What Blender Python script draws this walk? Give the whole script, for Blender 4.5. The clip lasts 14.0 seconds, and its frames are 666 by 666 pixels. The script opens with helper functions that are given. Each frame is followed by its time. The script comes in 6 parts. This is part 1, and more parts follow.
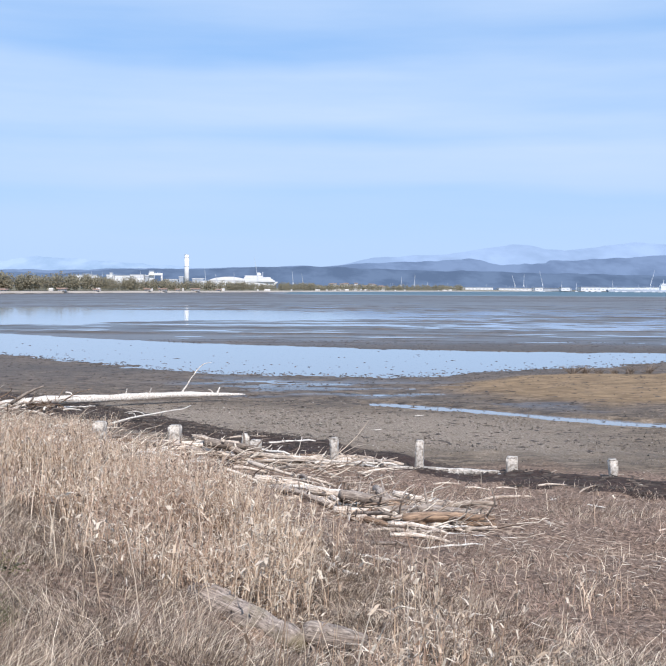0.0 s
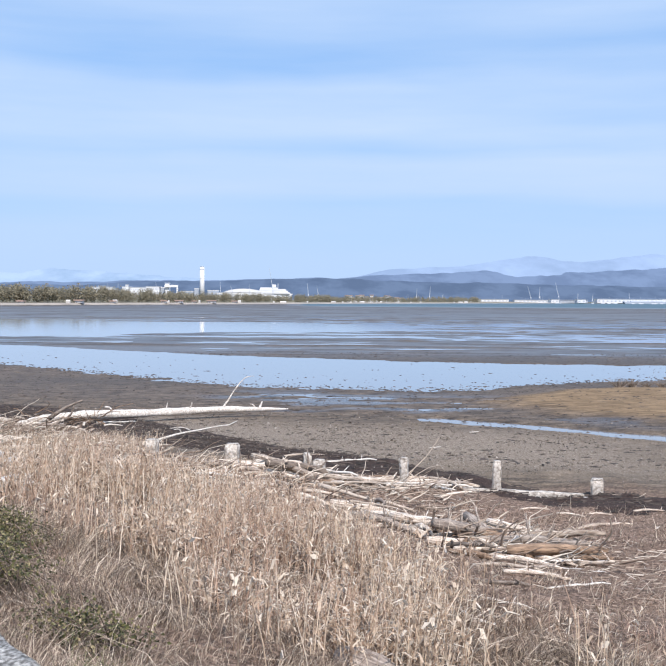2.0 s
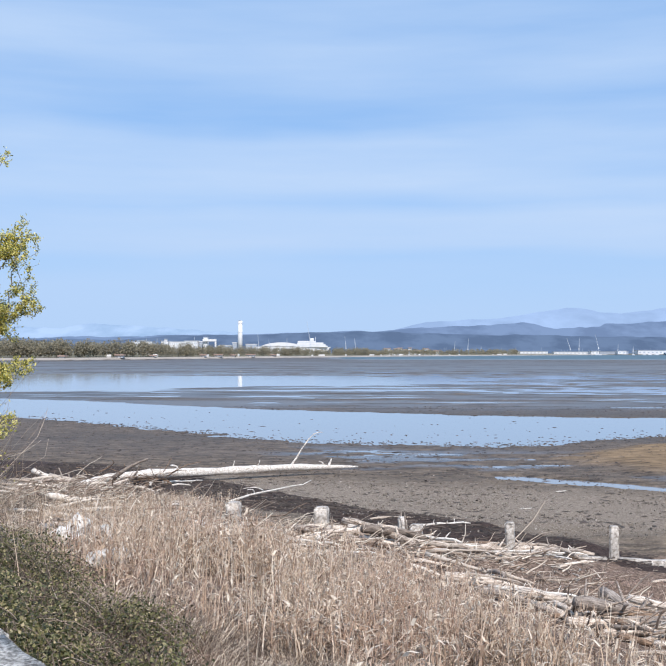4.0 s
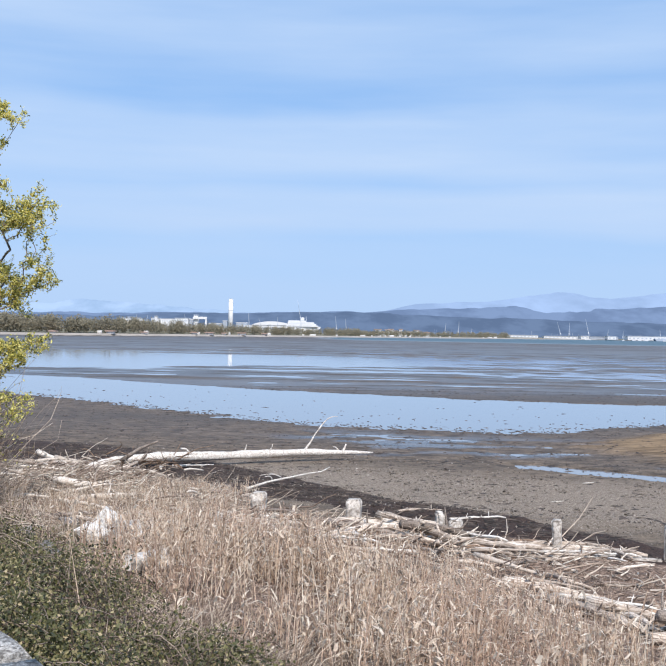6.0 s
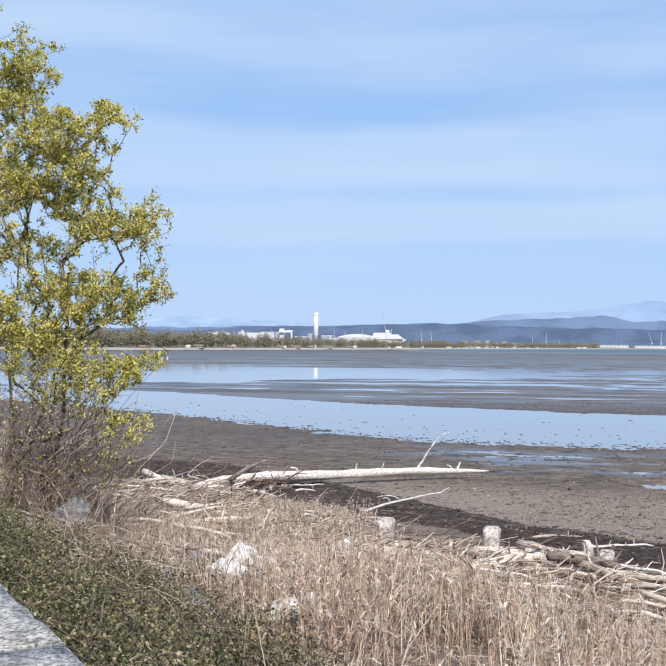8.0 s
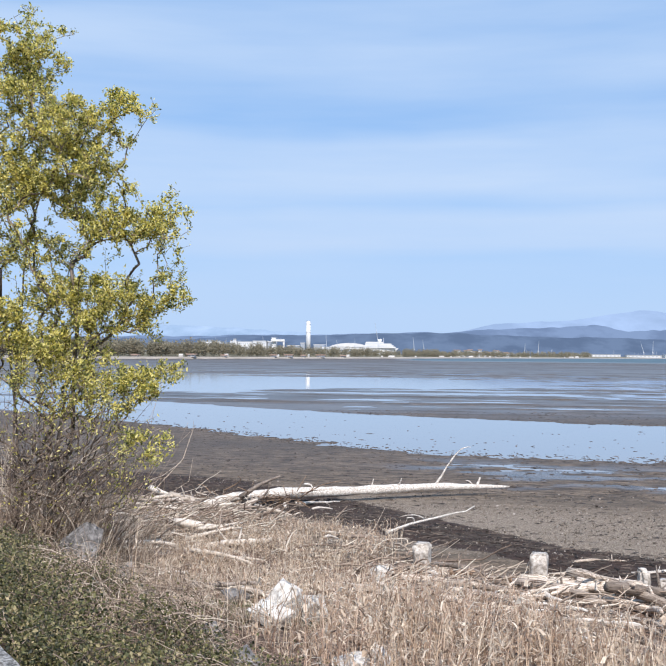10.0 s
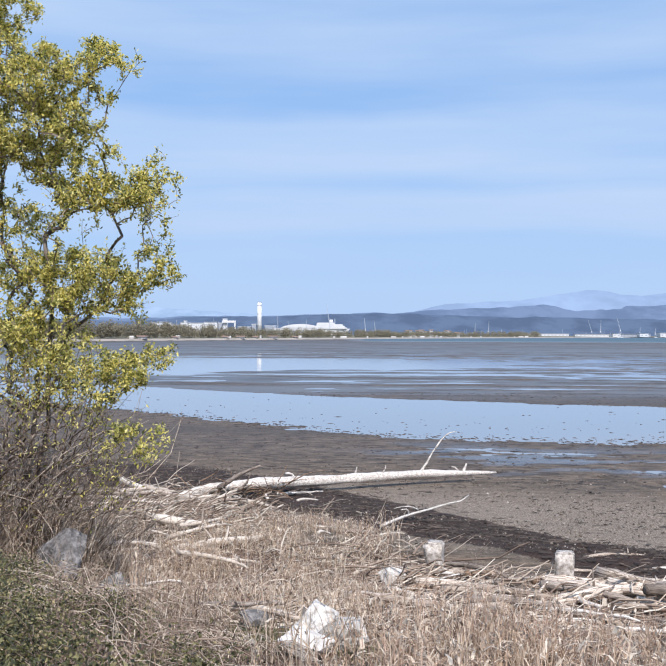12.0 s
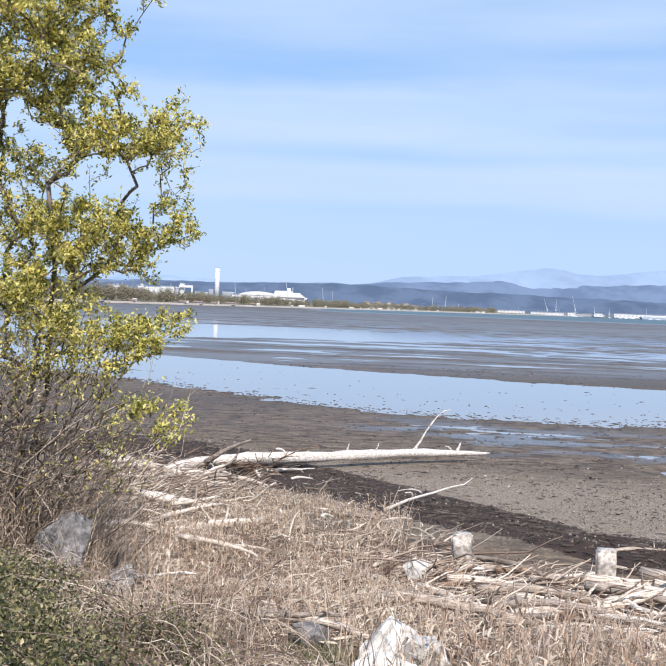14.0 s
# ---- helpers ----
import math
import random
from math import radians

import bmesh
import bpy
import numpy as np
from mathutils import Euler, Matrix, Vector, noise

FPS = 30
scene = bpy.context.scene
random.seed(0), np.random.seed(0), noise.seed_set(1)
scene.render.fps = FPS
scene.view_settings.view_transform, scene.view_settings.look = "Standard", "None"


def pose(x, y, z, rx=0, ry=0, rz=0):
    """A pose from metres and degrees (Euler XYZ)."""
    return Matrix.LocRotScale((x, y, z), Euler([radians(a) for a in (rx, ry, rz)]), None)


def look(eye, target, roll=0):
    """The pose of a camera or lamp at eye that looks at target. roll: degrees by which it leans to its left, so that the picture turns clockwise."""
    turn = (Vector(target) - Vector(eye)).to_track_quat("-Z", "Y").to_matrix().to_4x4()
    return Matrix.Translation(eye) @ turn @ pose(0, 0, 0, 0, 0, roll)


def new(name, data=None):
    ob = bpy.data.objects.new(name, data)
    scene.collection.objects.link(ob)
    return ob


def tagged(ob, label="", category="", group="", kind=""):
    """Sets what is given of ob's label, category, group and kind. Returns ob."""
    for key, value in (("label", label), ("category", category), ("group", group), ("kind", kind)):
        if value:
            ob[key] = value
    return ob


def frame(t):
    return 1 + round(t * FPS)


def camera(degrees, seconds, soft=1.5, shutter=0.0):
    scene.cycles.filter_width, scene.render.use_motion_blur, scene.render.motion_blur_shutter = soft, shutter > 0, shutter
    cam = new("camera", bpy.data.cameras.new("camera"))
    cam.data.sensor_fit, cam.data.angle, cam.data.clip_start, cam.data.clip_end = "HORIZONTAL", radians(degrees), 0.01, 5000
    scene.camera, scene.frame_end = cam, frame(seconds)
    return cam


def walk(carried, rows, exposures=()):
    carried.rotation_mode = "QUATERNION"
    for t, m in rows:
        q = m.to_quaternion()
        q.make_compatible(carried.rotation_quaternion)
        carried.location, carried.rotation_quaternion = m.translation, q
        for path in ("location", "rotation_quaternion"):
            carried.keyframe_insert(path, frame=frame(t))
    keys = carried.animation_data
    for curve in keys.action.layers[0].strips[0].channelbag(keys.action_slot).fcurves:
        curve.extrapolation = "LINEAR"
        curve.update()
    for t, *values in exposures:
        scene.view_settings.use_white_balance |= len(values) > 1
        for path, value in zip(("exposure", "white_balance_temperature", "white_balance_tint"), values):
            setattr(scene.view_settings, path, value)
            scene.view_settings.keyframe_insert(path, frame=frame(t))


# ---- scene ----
cam = camera(36.1, 14.0, soft=1.5)
EXPOSURE = 0.05
TINTS = [(0.0, 0.0, 6200, 13), (1.5, 0.05, 6300, 14), (3.0, -0.12, 6150, 13), (5.5, -0.08, 6150, 12), (7.0, -0.1, 6250, 14), (8.2, -0.05, 6300, 13), (10.5, -0.06, 6300, 13), (11.0, 0.0, 6350, 13), (11.5, -0.14, 6150, 14), (12.5, -0.08, 6250, 14), (13.5, 0.02, 6350, 14), (14.0, 0.06, 6400, 14)]
PATH = [
    (0, (-0.344, -1.324, 1.608), (-0.319, 0.673, 1.52), 0.4),
    (0.5, (-0.587, -1.068, 1.557), (-0.595, 0.929, 1.463), 0.9),
    (1, (-0.909, -0.625, 1.561), (-0.89, 1.368, 1.392), -2.9),
    (1.5, (-1.244, -0.104, 1.575), (-1.234, 1.891, 1.438), -1.0),
    (2, (-1.671, 0.378, 1.539), (-1.675, 2.377, 1.474), 0.4),
    (2.5, (-2.029, 0.963, 1.536), (-2.073, 2.963, 1.51), 1.3),
    (3, (-2.415, 1.294, 1.515), (-2.538, 3.29, 1.546), 0.2),
    (3.2, (-2.56, 1.431, 1.509), (-2.661, 3.429, 1.534), 0.3),
    (5.3, (-3.769, 3.039, 1.513), (-3.834, 5.037, 1.58), 0.1),
    (5.5, (-3.885, 3.172, 1.524), (-3.95, 5.17, 1.583), 0.9),
    (6, (-4.146, 3.594, 1.543), (-4.204, 5.593, 1.543), 1.1),
    (6.5, (-4.404, 4.04, 1.562), (-4.561, 6.034, 1.574), 0.6),
    (7, (-4.693, 4.431, 1.572), (-4.914, 6.418, 1.607), 0.3),
    (7.5, (-4.906, 4.804, 1.561), (-5.132, 6.79, 1.632), 0.0),
    (8, (-5.18, 5.196, 1.551), (-5.404, 7.184, 1.573), 0.5),
    (8.2, (-5.292, 5.393, 1.576), (-5.51, 7.381, 1.578), -0.1),
    (10.3, (-6.313, 7.066, 1.56), (-6.521, 9.054, 1.602), 0.6),
    (10.5, (-6.436, 7.275, 1.555), (-6.643, 9.264, 1.577), 0.3),
    (11, (-6.667, 7.654, 1.55), (-6.835, 9.646, 1.538), -0.1),
    (11.5, (-6.885, 8.088, 1.556), (-7.041, 10.081, 1.597), 1.1),
    (12, (-7.258, 8.553, 1.575), (-7.371, 10.549, 1.578), 0.2),
    (12.5, (-7.556, 9.004, 1.576), (-7.692, 10.999, 1.579), -0.7),
    (13, (-7.888, 9.404, 1.556), (-7.967, 11.402, 1.521), -0.2),
    (13.5, (-8.204, 9.725, 1.558), (-8.223, 11.724, 1.5), 0.8),
    (14, (-8.518, 10.144, 1.559), (-8.545, 12.143, 1.504), 2.3),
]
walk(cam, [(t, look(eye, target, roll)) for t, eye, target, roll in PATH], exposures=[(t, EXPOSURE + e, k, tint) for t, e, k, tint in TINTS])

# ---- light ----
SUN_EL, SUN_AZ = radians(50), math.atan2(0.32, -0.95)
world = bpy.data.worlds.new("world")
scene.world = world
world.use_nodes = True
wn, wl = world.node_tree.nodes, world.node_tree.links
wn.clear()
w_out = wn.new("ShaderNodeOutputWorld")
w_bg = wn.new("ShaderNodeBackground")
w_bg.inputs[1].default_value = 0.12
w_sky = wn.new("ShaderNodeTexSky")
w_sky.sky_type, w_sky.sun_disc = "NISHITA", False
w_sky.sun_elevation, w_sky.sun_rotation = SUN_EL, SUN_AZ
w_sky.air_density, w_sky.dust_density, w_sky.ozone_density, w_sky.altitude = 1.0, 0.1, 3.0, 0
w_tc = wn.new("ShaderNodeTexCoord")
w_sep = wn.new("ShaderNodeSeparateXYZ")
wl.new(w_tc.outputs["Generated"], w_sep.inputs[0])


def sky_noise(size, stretch, detail):
    mp = wn.new("ShaderNodeMapping")
    mp.inputs["Scale"].default_value = (size, size, size * stretch)
    n = wn.new("ShaderNodeTexNoise")
    n.inputs["Scale"].default_value, n.inputs["Detail"].default_value, n.inputs["Roughness"].default_value = 1.0, detail, 0.5
    wl.new(w_tc.outputs["Generated"], mp.inputs["Vector"])
    wl.new(mp.outputs[0], n.inputs["Vector"])
    return n.outputs["Fac"]


def sky_add(a, factor, b):
    n = wn.new("ShaderNodeMath")
    n.operation = "MULTIPLY_ADD"
    wl.new(a, n.inputs[0])
    n.inputs[1].default_value = factor
    wl.new(b, n.inputs[2])
    return n.outputs[0]


# level bands of thin cirrus by height above the horizon, bent and frayed by noise
w_bent = sky_add(sky_noise(2.2, 3.0, 4.0), 0.055, w_sep.outputs["Z"])
w_ramp = wn.new("ShaderNodeValToRGB")
w_el = w_ramp.color_ramp.elements
SKY_BANDS = [(0.09, 0.30), (0.118, 0.34), (0.130, 0.9), (0.158, 0.92), (0.172, 0.5), (0.19, 0.66), (0.232, 0.74), (0.252, 0.22), (0.272, 0.12), (0.30, 0.56), (0.34, 0.34), (0.42, 0.55), (0.60, 0.35)]
while len(w_el) < len(SKY_BANDS):
    w_el.new(0.5)
for w_e, (w_p, w_v) in zip(w_el, SKY_BANDS):
    w_e.position, w_e.color = w_p, (w_v, w_v, w_v, 1)
w_fray = wn.new("ShaderNodeMapRange")
w_fray.inputs["From Min"].default_value, w_fray.inputs["From Max"].default_value = 0.3, 0.7
w_fray.inputs["To Min"].default_value, w_fray.inputs["To Max"].default_value = -0.34, 0.34
w_mix = wn.new("ShaderNodeMixRGB")
w_mix.inputs[2].default_value = (4.8, 6.1, 7.8, 1)
wl.new(w_bent, w_ramp.inputs[0])
wl.new(sky_noise(1.9, 9.0, 6.0), w_fray.inputs["Value"])
w_veil = wn.new("ShaderNodeMath")
w_veil.operation, w_veil.use_clamp = "ADD", True
wl.new(w_ramp.outputs[0], w_veil.inputs[0])
wl.new(w_fray.outputs[0], w_veil.inputs[1])
wl.new(w_veil.outputs[0], w_mix.inputs[0])
w_clear = wn.new("ShaderNodeMixRGB")
w_clear.inputs[0].default_value, w_clear.inputs[2].default_value = 0.7, (2.45, 4.6, 7.9, 1)
wl.new(w_sky.outputs[0], w_clear.inputs[1])
wl.new(w_clear.outputs[0], w_mix.inputs[1])
# pale haze along the horizon
w_low = wn.new("ShaderNodeMapRange")
w_low.inputs["From Min"].default_value, w_low.inputs["From Max"].default_value = 0.0, 0.16
w_low.inputs["To Min"].default_value, w_low.inputs["To Max"].default_value = 0.9, 0.0
w_haze = wn.new("ShaderNodeMixRGB")
w_haze.inputs[2].default_value = (4.1, 5.55, 7.6, 1)
wl.new(w_sep.outputs["Z"], w_low.inputs["Value"])
wl.new(w_low.outputs[0], w_haze.inputs[0])
wl.new(w_mix.outputs[0], w_haze.inputs[1])
wl.new(w_haze.outputs[0], w_bg.inputs[0])
wl.new(w_bg.outputs[0], w_out.inputs[0])

sun_data = bpy.data.lights.new("sun", "SUN")
sun_data.energy, sun_data.angle, sun_data.color = 5.0, radians(0.5), (1.0, 0.925, 0.83)
sun = new("sun", sun_data)
SUN_DIR = Vector((math.sin(SUN_AZ) * math.cos(SUN_EL), math.cos(SUN_AZ) * math.cos(SUN_EL), math.sin(SUN_EL)))
sun.matrix_world = look((0, 0, 60), Vector((0, 0, 60)) - SUN_DIR)

# ---- materials ----
def material(name):
    m = bpy.data.materials.new(name)
    m.use_nodes = True
    nt = m.node_tree
    return m, nt, nt.nodes["Principled BSDF"]


def node(nt, kind, links=(), **values):
    n = nt.nodes.new(kind)
    for key, v in values.items():
        k = key.replace("_", " ")
        if k in n.inputs:
            n.inputs[k].default_value = v
    for socket, src in links:
        nt.links.new(src, n.inputs[socket])
    return n


def ramp(nt, fac, stops):
    r = nt.nodes.new("ShaderNodeValToRGB")
    el = r.color_ramp.elements
    while len(el) < len(stops):
        el.new(0.5)
    for e, (p, c) in zip(el, stops):
        e.position, e.color = p, (*c, 1)
    nt.links.new(fac, r.inputs[0])
    return r.outputs[0]


def mix(nt, fac, a, b, mode="MIX"):
    n = nt.nodes.new("ShaderNodeMixRGB")
    n.blend_type = mode
    for i, v in ((0, fac), (1, a), (2, b)):
        if isinstance(v, (int, float)):
            n.inputs[i].default_value = v
        elif isinstance(v, tuple):
            n.inputs[i].default_value = (*v, 1)
        else:
            nt.links.new(v, n.inputs[i])
    return n.outputs[0]


def coords(nt, scale=(1, 1, 1), where="Object"):
    tc = nt.nodes.new("ShaderNodeTexCoord")
    mp = nt.nodes.new("ShaderNodeMapping")
    mp.inputs["Scale"].default_value = scale
    nt.links.new(tc.outputs[where], mp.inputs["Vector"])
    return mp.outputs[0]


def tex_noise(nt, vec, scale, detail=5.0, rough=0.6):
    n = nt.nodes.new("ShaderNodeTexNoise")
    n.inputs["Scale"].default_value, n.inputs["Detail"].default_value, n.inputs["Roughness"].default_value = scale, detail, rough
    nt.links.new(vec, n.inputs["Vector"])
    return n.outputs["Fac"]


def bump(nt, bsdf, height, strength, distance):
    b = nt.nodes.new("ShaderNodeBump")
    b.inputs["Strength"].default_value, b.inputs["Distance"].default_value = strength, distance
    nt.links.new(height, b.inputs["Height"])
    nt.links.new(b.outputs[0], bsdf.inputs["Normal"])


def plant_material(name, stops, translucency=0.25, rough=0.7, patch=()):
    """Blades, stalks and leaves: each one takes its own tone, over a drift of tone from patch to patch."""
    m, nt, bs = material(name)
    geo = nt.nodes.new("ShaderNodeNewGeometry")
    col = ramp(nt, geo.outputs["Random Per Island"], stops)
    big = tex_noise(nt, coords(nt), 0.55, 4.0)
    if patch:
        col = mix(nt, ramp(nt, big, [(0.42, (0, 0, 0)), (0.62, (0.75, 0.75, 0.75))]), col, patch)
    fine = tex_noise(nt, coords(nt), 22.0, 3.0)
    col = mix(nt, 0.5, col, ramp(nt, fine, [(0.3, (0.55, 0.55, 0.55)), (0.7, (1.3, 1.3, 1.3))]), "MULTIPLY")
    nt.links.new(col, bs.inputs["Base Color"])
    bs.inputs["Roughness"].default_value = rough
    if translucency:
        tr = nt.nodes.new("ShaderNodeBsdfTranslucent")
        nt.links.new(col, tr.inputs["Color"])
        ms = nt.nodes.new("ShaderNodeMixShader")
        ms.inputs[0].default_value = translucency
        nt.links.new(bs.outputs[0], ms.inputs[1])
        nt.links.new(tr.outputs[0], ms.inputs[2])
        nt.links.new(ms.outputs[0], nt.nodes["Material Output"].inputs["Surface"])
    return m


def wood_material(name, pale, dark, moss=None, vary=True):
    m, nt, bs = material(name)
    grain = tex_noise(nt, coords(nt, (1.2, 14, 14)), 2.2, 6.0, 0.7)
    crack = tex_noise(nt, coords(nt, (0.8, 26, 26)), 3.0, 3.0, 0.5)
    col = ramp(nt, grain, [(0.38, dark), (0.5, tuple((a + b) / 2 for a, b in zip(pale, dark))), (0.6, pale)])
    col = mix(nt, ramp(nt, crack, [(0.36, (0.85, 0.85, 0.85)), (0.44, (0, 0, 0))]), col, tuple(0.35 * v for v in dark))
    if moss:
        col = mix(nt, ramp(nt, tex_noise(nt, coords(nt), 2.1), [(0.48, (0, 0, 0)), (0.66, (0.8, 0.8, 0.8))]), col, moss)
    info = nt.nodes.new("ShaderNodeObjectInfo")
    col = col if not vary else mix(nt, 1.0, col, ramp(nt, info.outputs["Random"], [(0.0, (0.66, 0.61, 0.57)), (0.4, (1.0, 0.96, 0.93)), (1.0, (1.25, 1.22, 1.2))]), "MULTIPLY")
    nt.links.new(col, bs.inputs["Base Color"])
    bs.inputs["Roughness"].default_value = 0.85
    bump(nt, bs, grain, 0.6, 0.012)
    return m


def stone_material(name, stops, scale=9.0, depth=0.01, rough=0.9):
    m, nt, bs = material(name)
    v = coords(nt)
    grain = tex_noise(nt, v, scale, 8.0, 0.68)
    blot = tex_noise(nt, v, scale * 0.22, 4.0)
    col = ramp(nt, grain, stops)
    col = mix(nt, ramp(nt, blot, [(0.45, (0, 0, 0)), (0.65, (0.55, 0.55, 0.55))]), col, tuple(0.5 * c for c in stops[0][1]))
    nt.links.new(col, bs.inputs["Base Color"])
    bs.inputs["Roughness"].default_value = rough
    bump(nt, bs, grain, 0.8, depth)
    return m


def plain(name, colour, rough=0.6, metal=0.0, vary=0.15, scale=0.2):
    m, nt, bs = material(name)
    n = tex_noise(nt, coords(nt), scale, 4.0)
    col = ramp(nt, n, [(0.3, tuple(c * (1 - vary) for c in colour)), (0.7, tuple(min(1, c * (1 + vary)) for c in colour))])
    nt.links.new(col, bs.inputs["Base Color"])
    bs.inputs["Roughness"].default_value, bs.inputs["Metallic"].default_value = rough, metal
    return m


def ground_material():
    """One sheet: loamy bank with litter, dark weed on the tide line, grey-brown mud, a tan spit and far meadows."""
    m, nt, bs = material("ground")
    v = coords(nt)
    flat = coords(nt, (1, 2.6, 1))
    att = {}
    for key in ("soil", "wrack", "tan", "shell", "land", "wet"):
        a = nt.nodes.new("ShaderNodeAttribute")
        a.attribute_name = key
        att[key] = a.outputs["Fac"]
    fine = tex_noise(nt, v, 14.0, 8.0, 0.7)
    mid = tex_noise(nt, flat, 1.1, 6.0, 0.62)
    big = tex_noise(nt, coords(nt, (0.3, 1, 1)), 0.11, 5.0)
    mud = ramp(nt, mid, [(0.36, (0.058, 0.043, 0.031)), (0.5, (0.145, 0.110, 0.077)), (0.64, (0.235, 0.180, 0.128))])
    mud = mix(nt, ramp(nt, big, [(0.44, (0.0, 0.0, 0.0)), (0.60, (0.7, 0.7, 0.7))]), mud, (0.092, 0.076, 0.061))
    streak = tex_noise(nt, coords(nt, (0.35, 2.2, 1)), 1.7, 6.0, 0.65)
    mud = mix(nt, 0.35, mud, ramp(nt, streak, [(0.38, (0.42, 0.41, 0.40)), (0.62, (1.5, 1.5, 1.5))]), "MULTIPLY")
    lumps = tex_noise(nt, coords(nt, (1, 1.6, 1)), 4.5, 5.0, 0.75)
    mud = mix(nt, 0.6, mud, ramp(nt, lumps, [(0.38, (0.35, 0.34, 0.33)), (0.5, (1.0, 1.0, 1.0)), (0.62, (1.55, 1.55, 1.55))]), "MULTIPLY")
    mud = mix(nt, 0.7, mud, ramp(nt, fine, [(0.36, (0.45, 0.45, 0.45)), (0.64, (1.45, 1.45, 1.45))]), "MULTIPLY")
    shell = ramp(nt, tex_noise(nt, v, 26.0, 5.0, 0.8), [(0.40, (0.085, 0.064, 0.046)), (0.52, (0.24, 0.19, 0.142)), (0.64, (0.58, 0.50, 0.41))])
    col = mix(nt, att["shell"], mud, shell)
    tan = ramp(nt, mid, [(0.38, (0.145, 0.095, 0.05)), (0.62, (0.30, 0.205, 0.115))])
    col = mix(nt, att["tan"], col, tan)
    soil = ramp(nt, fine, [(0.36, (0.045, 0.029, 0.021)), (0.5, (0.17, 0.113, 0.081)), (0.64, (0.40, 0.285, 0.21))])
    col = mix(nt, att["soil"], col, soil)
    weed = ramp(nt, fine, [(0.38, (0.016, 0.010, 0.008)), (0.62, (0.066, 0.040, 0.031))])
    ragged = nt.nodes.new("ShaderNodeMath")
    ragged.operation = "MULTIPLY_ADD"
    nt.links.new(tex_noise(nt, flat, 1.6, 7.0, 0.7), ragged.inputs[0])
    ragged.inputs[1].default_value = 1.3
    nt.links.new(att["wrack"], ragged.inputs[2])
    col = mix(nt, ramp(nt, ragged.outputs[0], [(0.90, (0, 0, 0)), (1.06, (0.96, 0.96, 0.96))]), col, weed)
    land = ramp(nt, mid, [(0.3, (0.10, 0.10, 0.055)), (0.7, (0.24, 0.21, 0.15))])
    col = mix(nt, att["land"], col, land)
    # soaked mud is darker than dry
    col = mix(nt, att["wet"], col, mix(nt, 1.0, col, (0.52, 0.47, 0.44), "MULTIPLY"))
    nt.links.new(col, bs.inputs["Base Color"])
    wet = nt.nodes.new("ShaderNodeMapRange")
    wet.inputs["To Min"].default_value, wet.inputs["To Max"].default_value = 0.95, 0.16
    nt.links.new(att["wet"], wet.inputs["Value"])
    nt.links.new(wet.outputs[0], bs.inputs["Roughness"])
    bump(nt, bs, fine, 0.9, 0.05)
    relief = nt.nodes.new("ShaderNodeMapRange")
    relief.inputs["To Min"].default_value, relief.inputs["To Max"].default_value = 0.9, 0.12
    nt.links.new(att["wet"], relief.inputs["Value"])
    nt.links.new(relief.outputs[0], nt.nodes["Bump"].inputs["Strength"])
    bs.inputs["Specular IOR Level"].default_value = 0.3
    return m


def water_material():
    m, nt, bs = material("water")
    ripple = tex_noise(nt, coords(nt, (0.6, 2.0, 1)), 0.9, 3.0)
    sep = nt.nodes.new("ShaderNodeSeparateXYZ")
    nt.links.new(coords(nt), sep.inputs[0])
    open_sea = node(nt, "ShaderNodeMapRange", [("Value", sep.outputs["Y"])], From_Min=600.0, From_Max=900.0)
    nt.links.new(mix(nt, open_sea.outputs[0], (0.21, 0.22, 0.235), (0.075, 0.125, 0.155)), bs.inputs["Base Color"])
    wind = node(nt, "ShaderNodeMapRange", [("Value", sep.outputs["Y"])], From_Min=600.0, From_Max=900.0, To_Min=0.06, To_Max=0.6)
    nt.links.new(wind.outputs[0], bs.inputs["Roughness"])
    bs.inputs["IOR"].default_value = 1.33
    bump(nt, bs, ripple, 0.05, 0.02)
    return m


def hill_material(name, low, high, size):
    """Distance: mostly the air's haze in front of the hills, put into their colour and glow."""
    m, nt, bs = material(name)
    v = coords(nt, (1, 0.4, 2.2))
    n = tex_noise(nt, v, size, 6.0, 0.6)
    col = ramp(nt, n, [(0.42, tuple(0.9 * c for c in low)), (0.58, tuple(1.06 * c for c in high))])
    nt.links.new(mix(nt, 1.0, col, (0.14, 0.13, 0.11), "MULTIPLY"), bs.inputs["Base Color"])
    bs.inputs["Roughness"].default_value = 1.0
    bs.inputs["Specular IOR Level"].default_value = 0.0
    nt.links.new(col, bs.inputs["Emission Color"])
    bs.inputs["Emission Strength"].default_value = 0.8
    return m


M_GROUND = ground_material()
M_WATER = water_material()
M_REED = plant_material("dry_reed", [(0.0, (0.16, 0.10, 0.062)), (0.3, (0.55, 0.40, 0.28)), (0.65, (0.79, 0.625, 0.46)), (1.0, (0.92, 0.81, 0.66))], 0.14, 0.6, (0.56, 0.38, 0.285))
M_REED_LEAF = plant_material("dry_reed_leaf", [(0.0, (0.24, 0.16, 0.105)), (0.45, (0.60, 0.465, 0.34)), (1.0, (0.88, 0.78, 0.64))], 0.3)
M_HAY = plant_material("dry_grass", [(0.0, (0.05, 0.035, 0.026)), (0.35, (0.20, 0.145, 0.11)), (0.75, (0.52, 0.415, 0.315)), (1.0, (0.90, 0.78, 0.62))], 0.06, 0.8)
M_STRAW = plant_material("straw_litter", [(0.0, (0.16, 0.11, 0.08)), (0.5, (0.40, 0.31, 0.235)), (1.0, (0.72, 0.64, 0.53))], 0.0, 0.8)
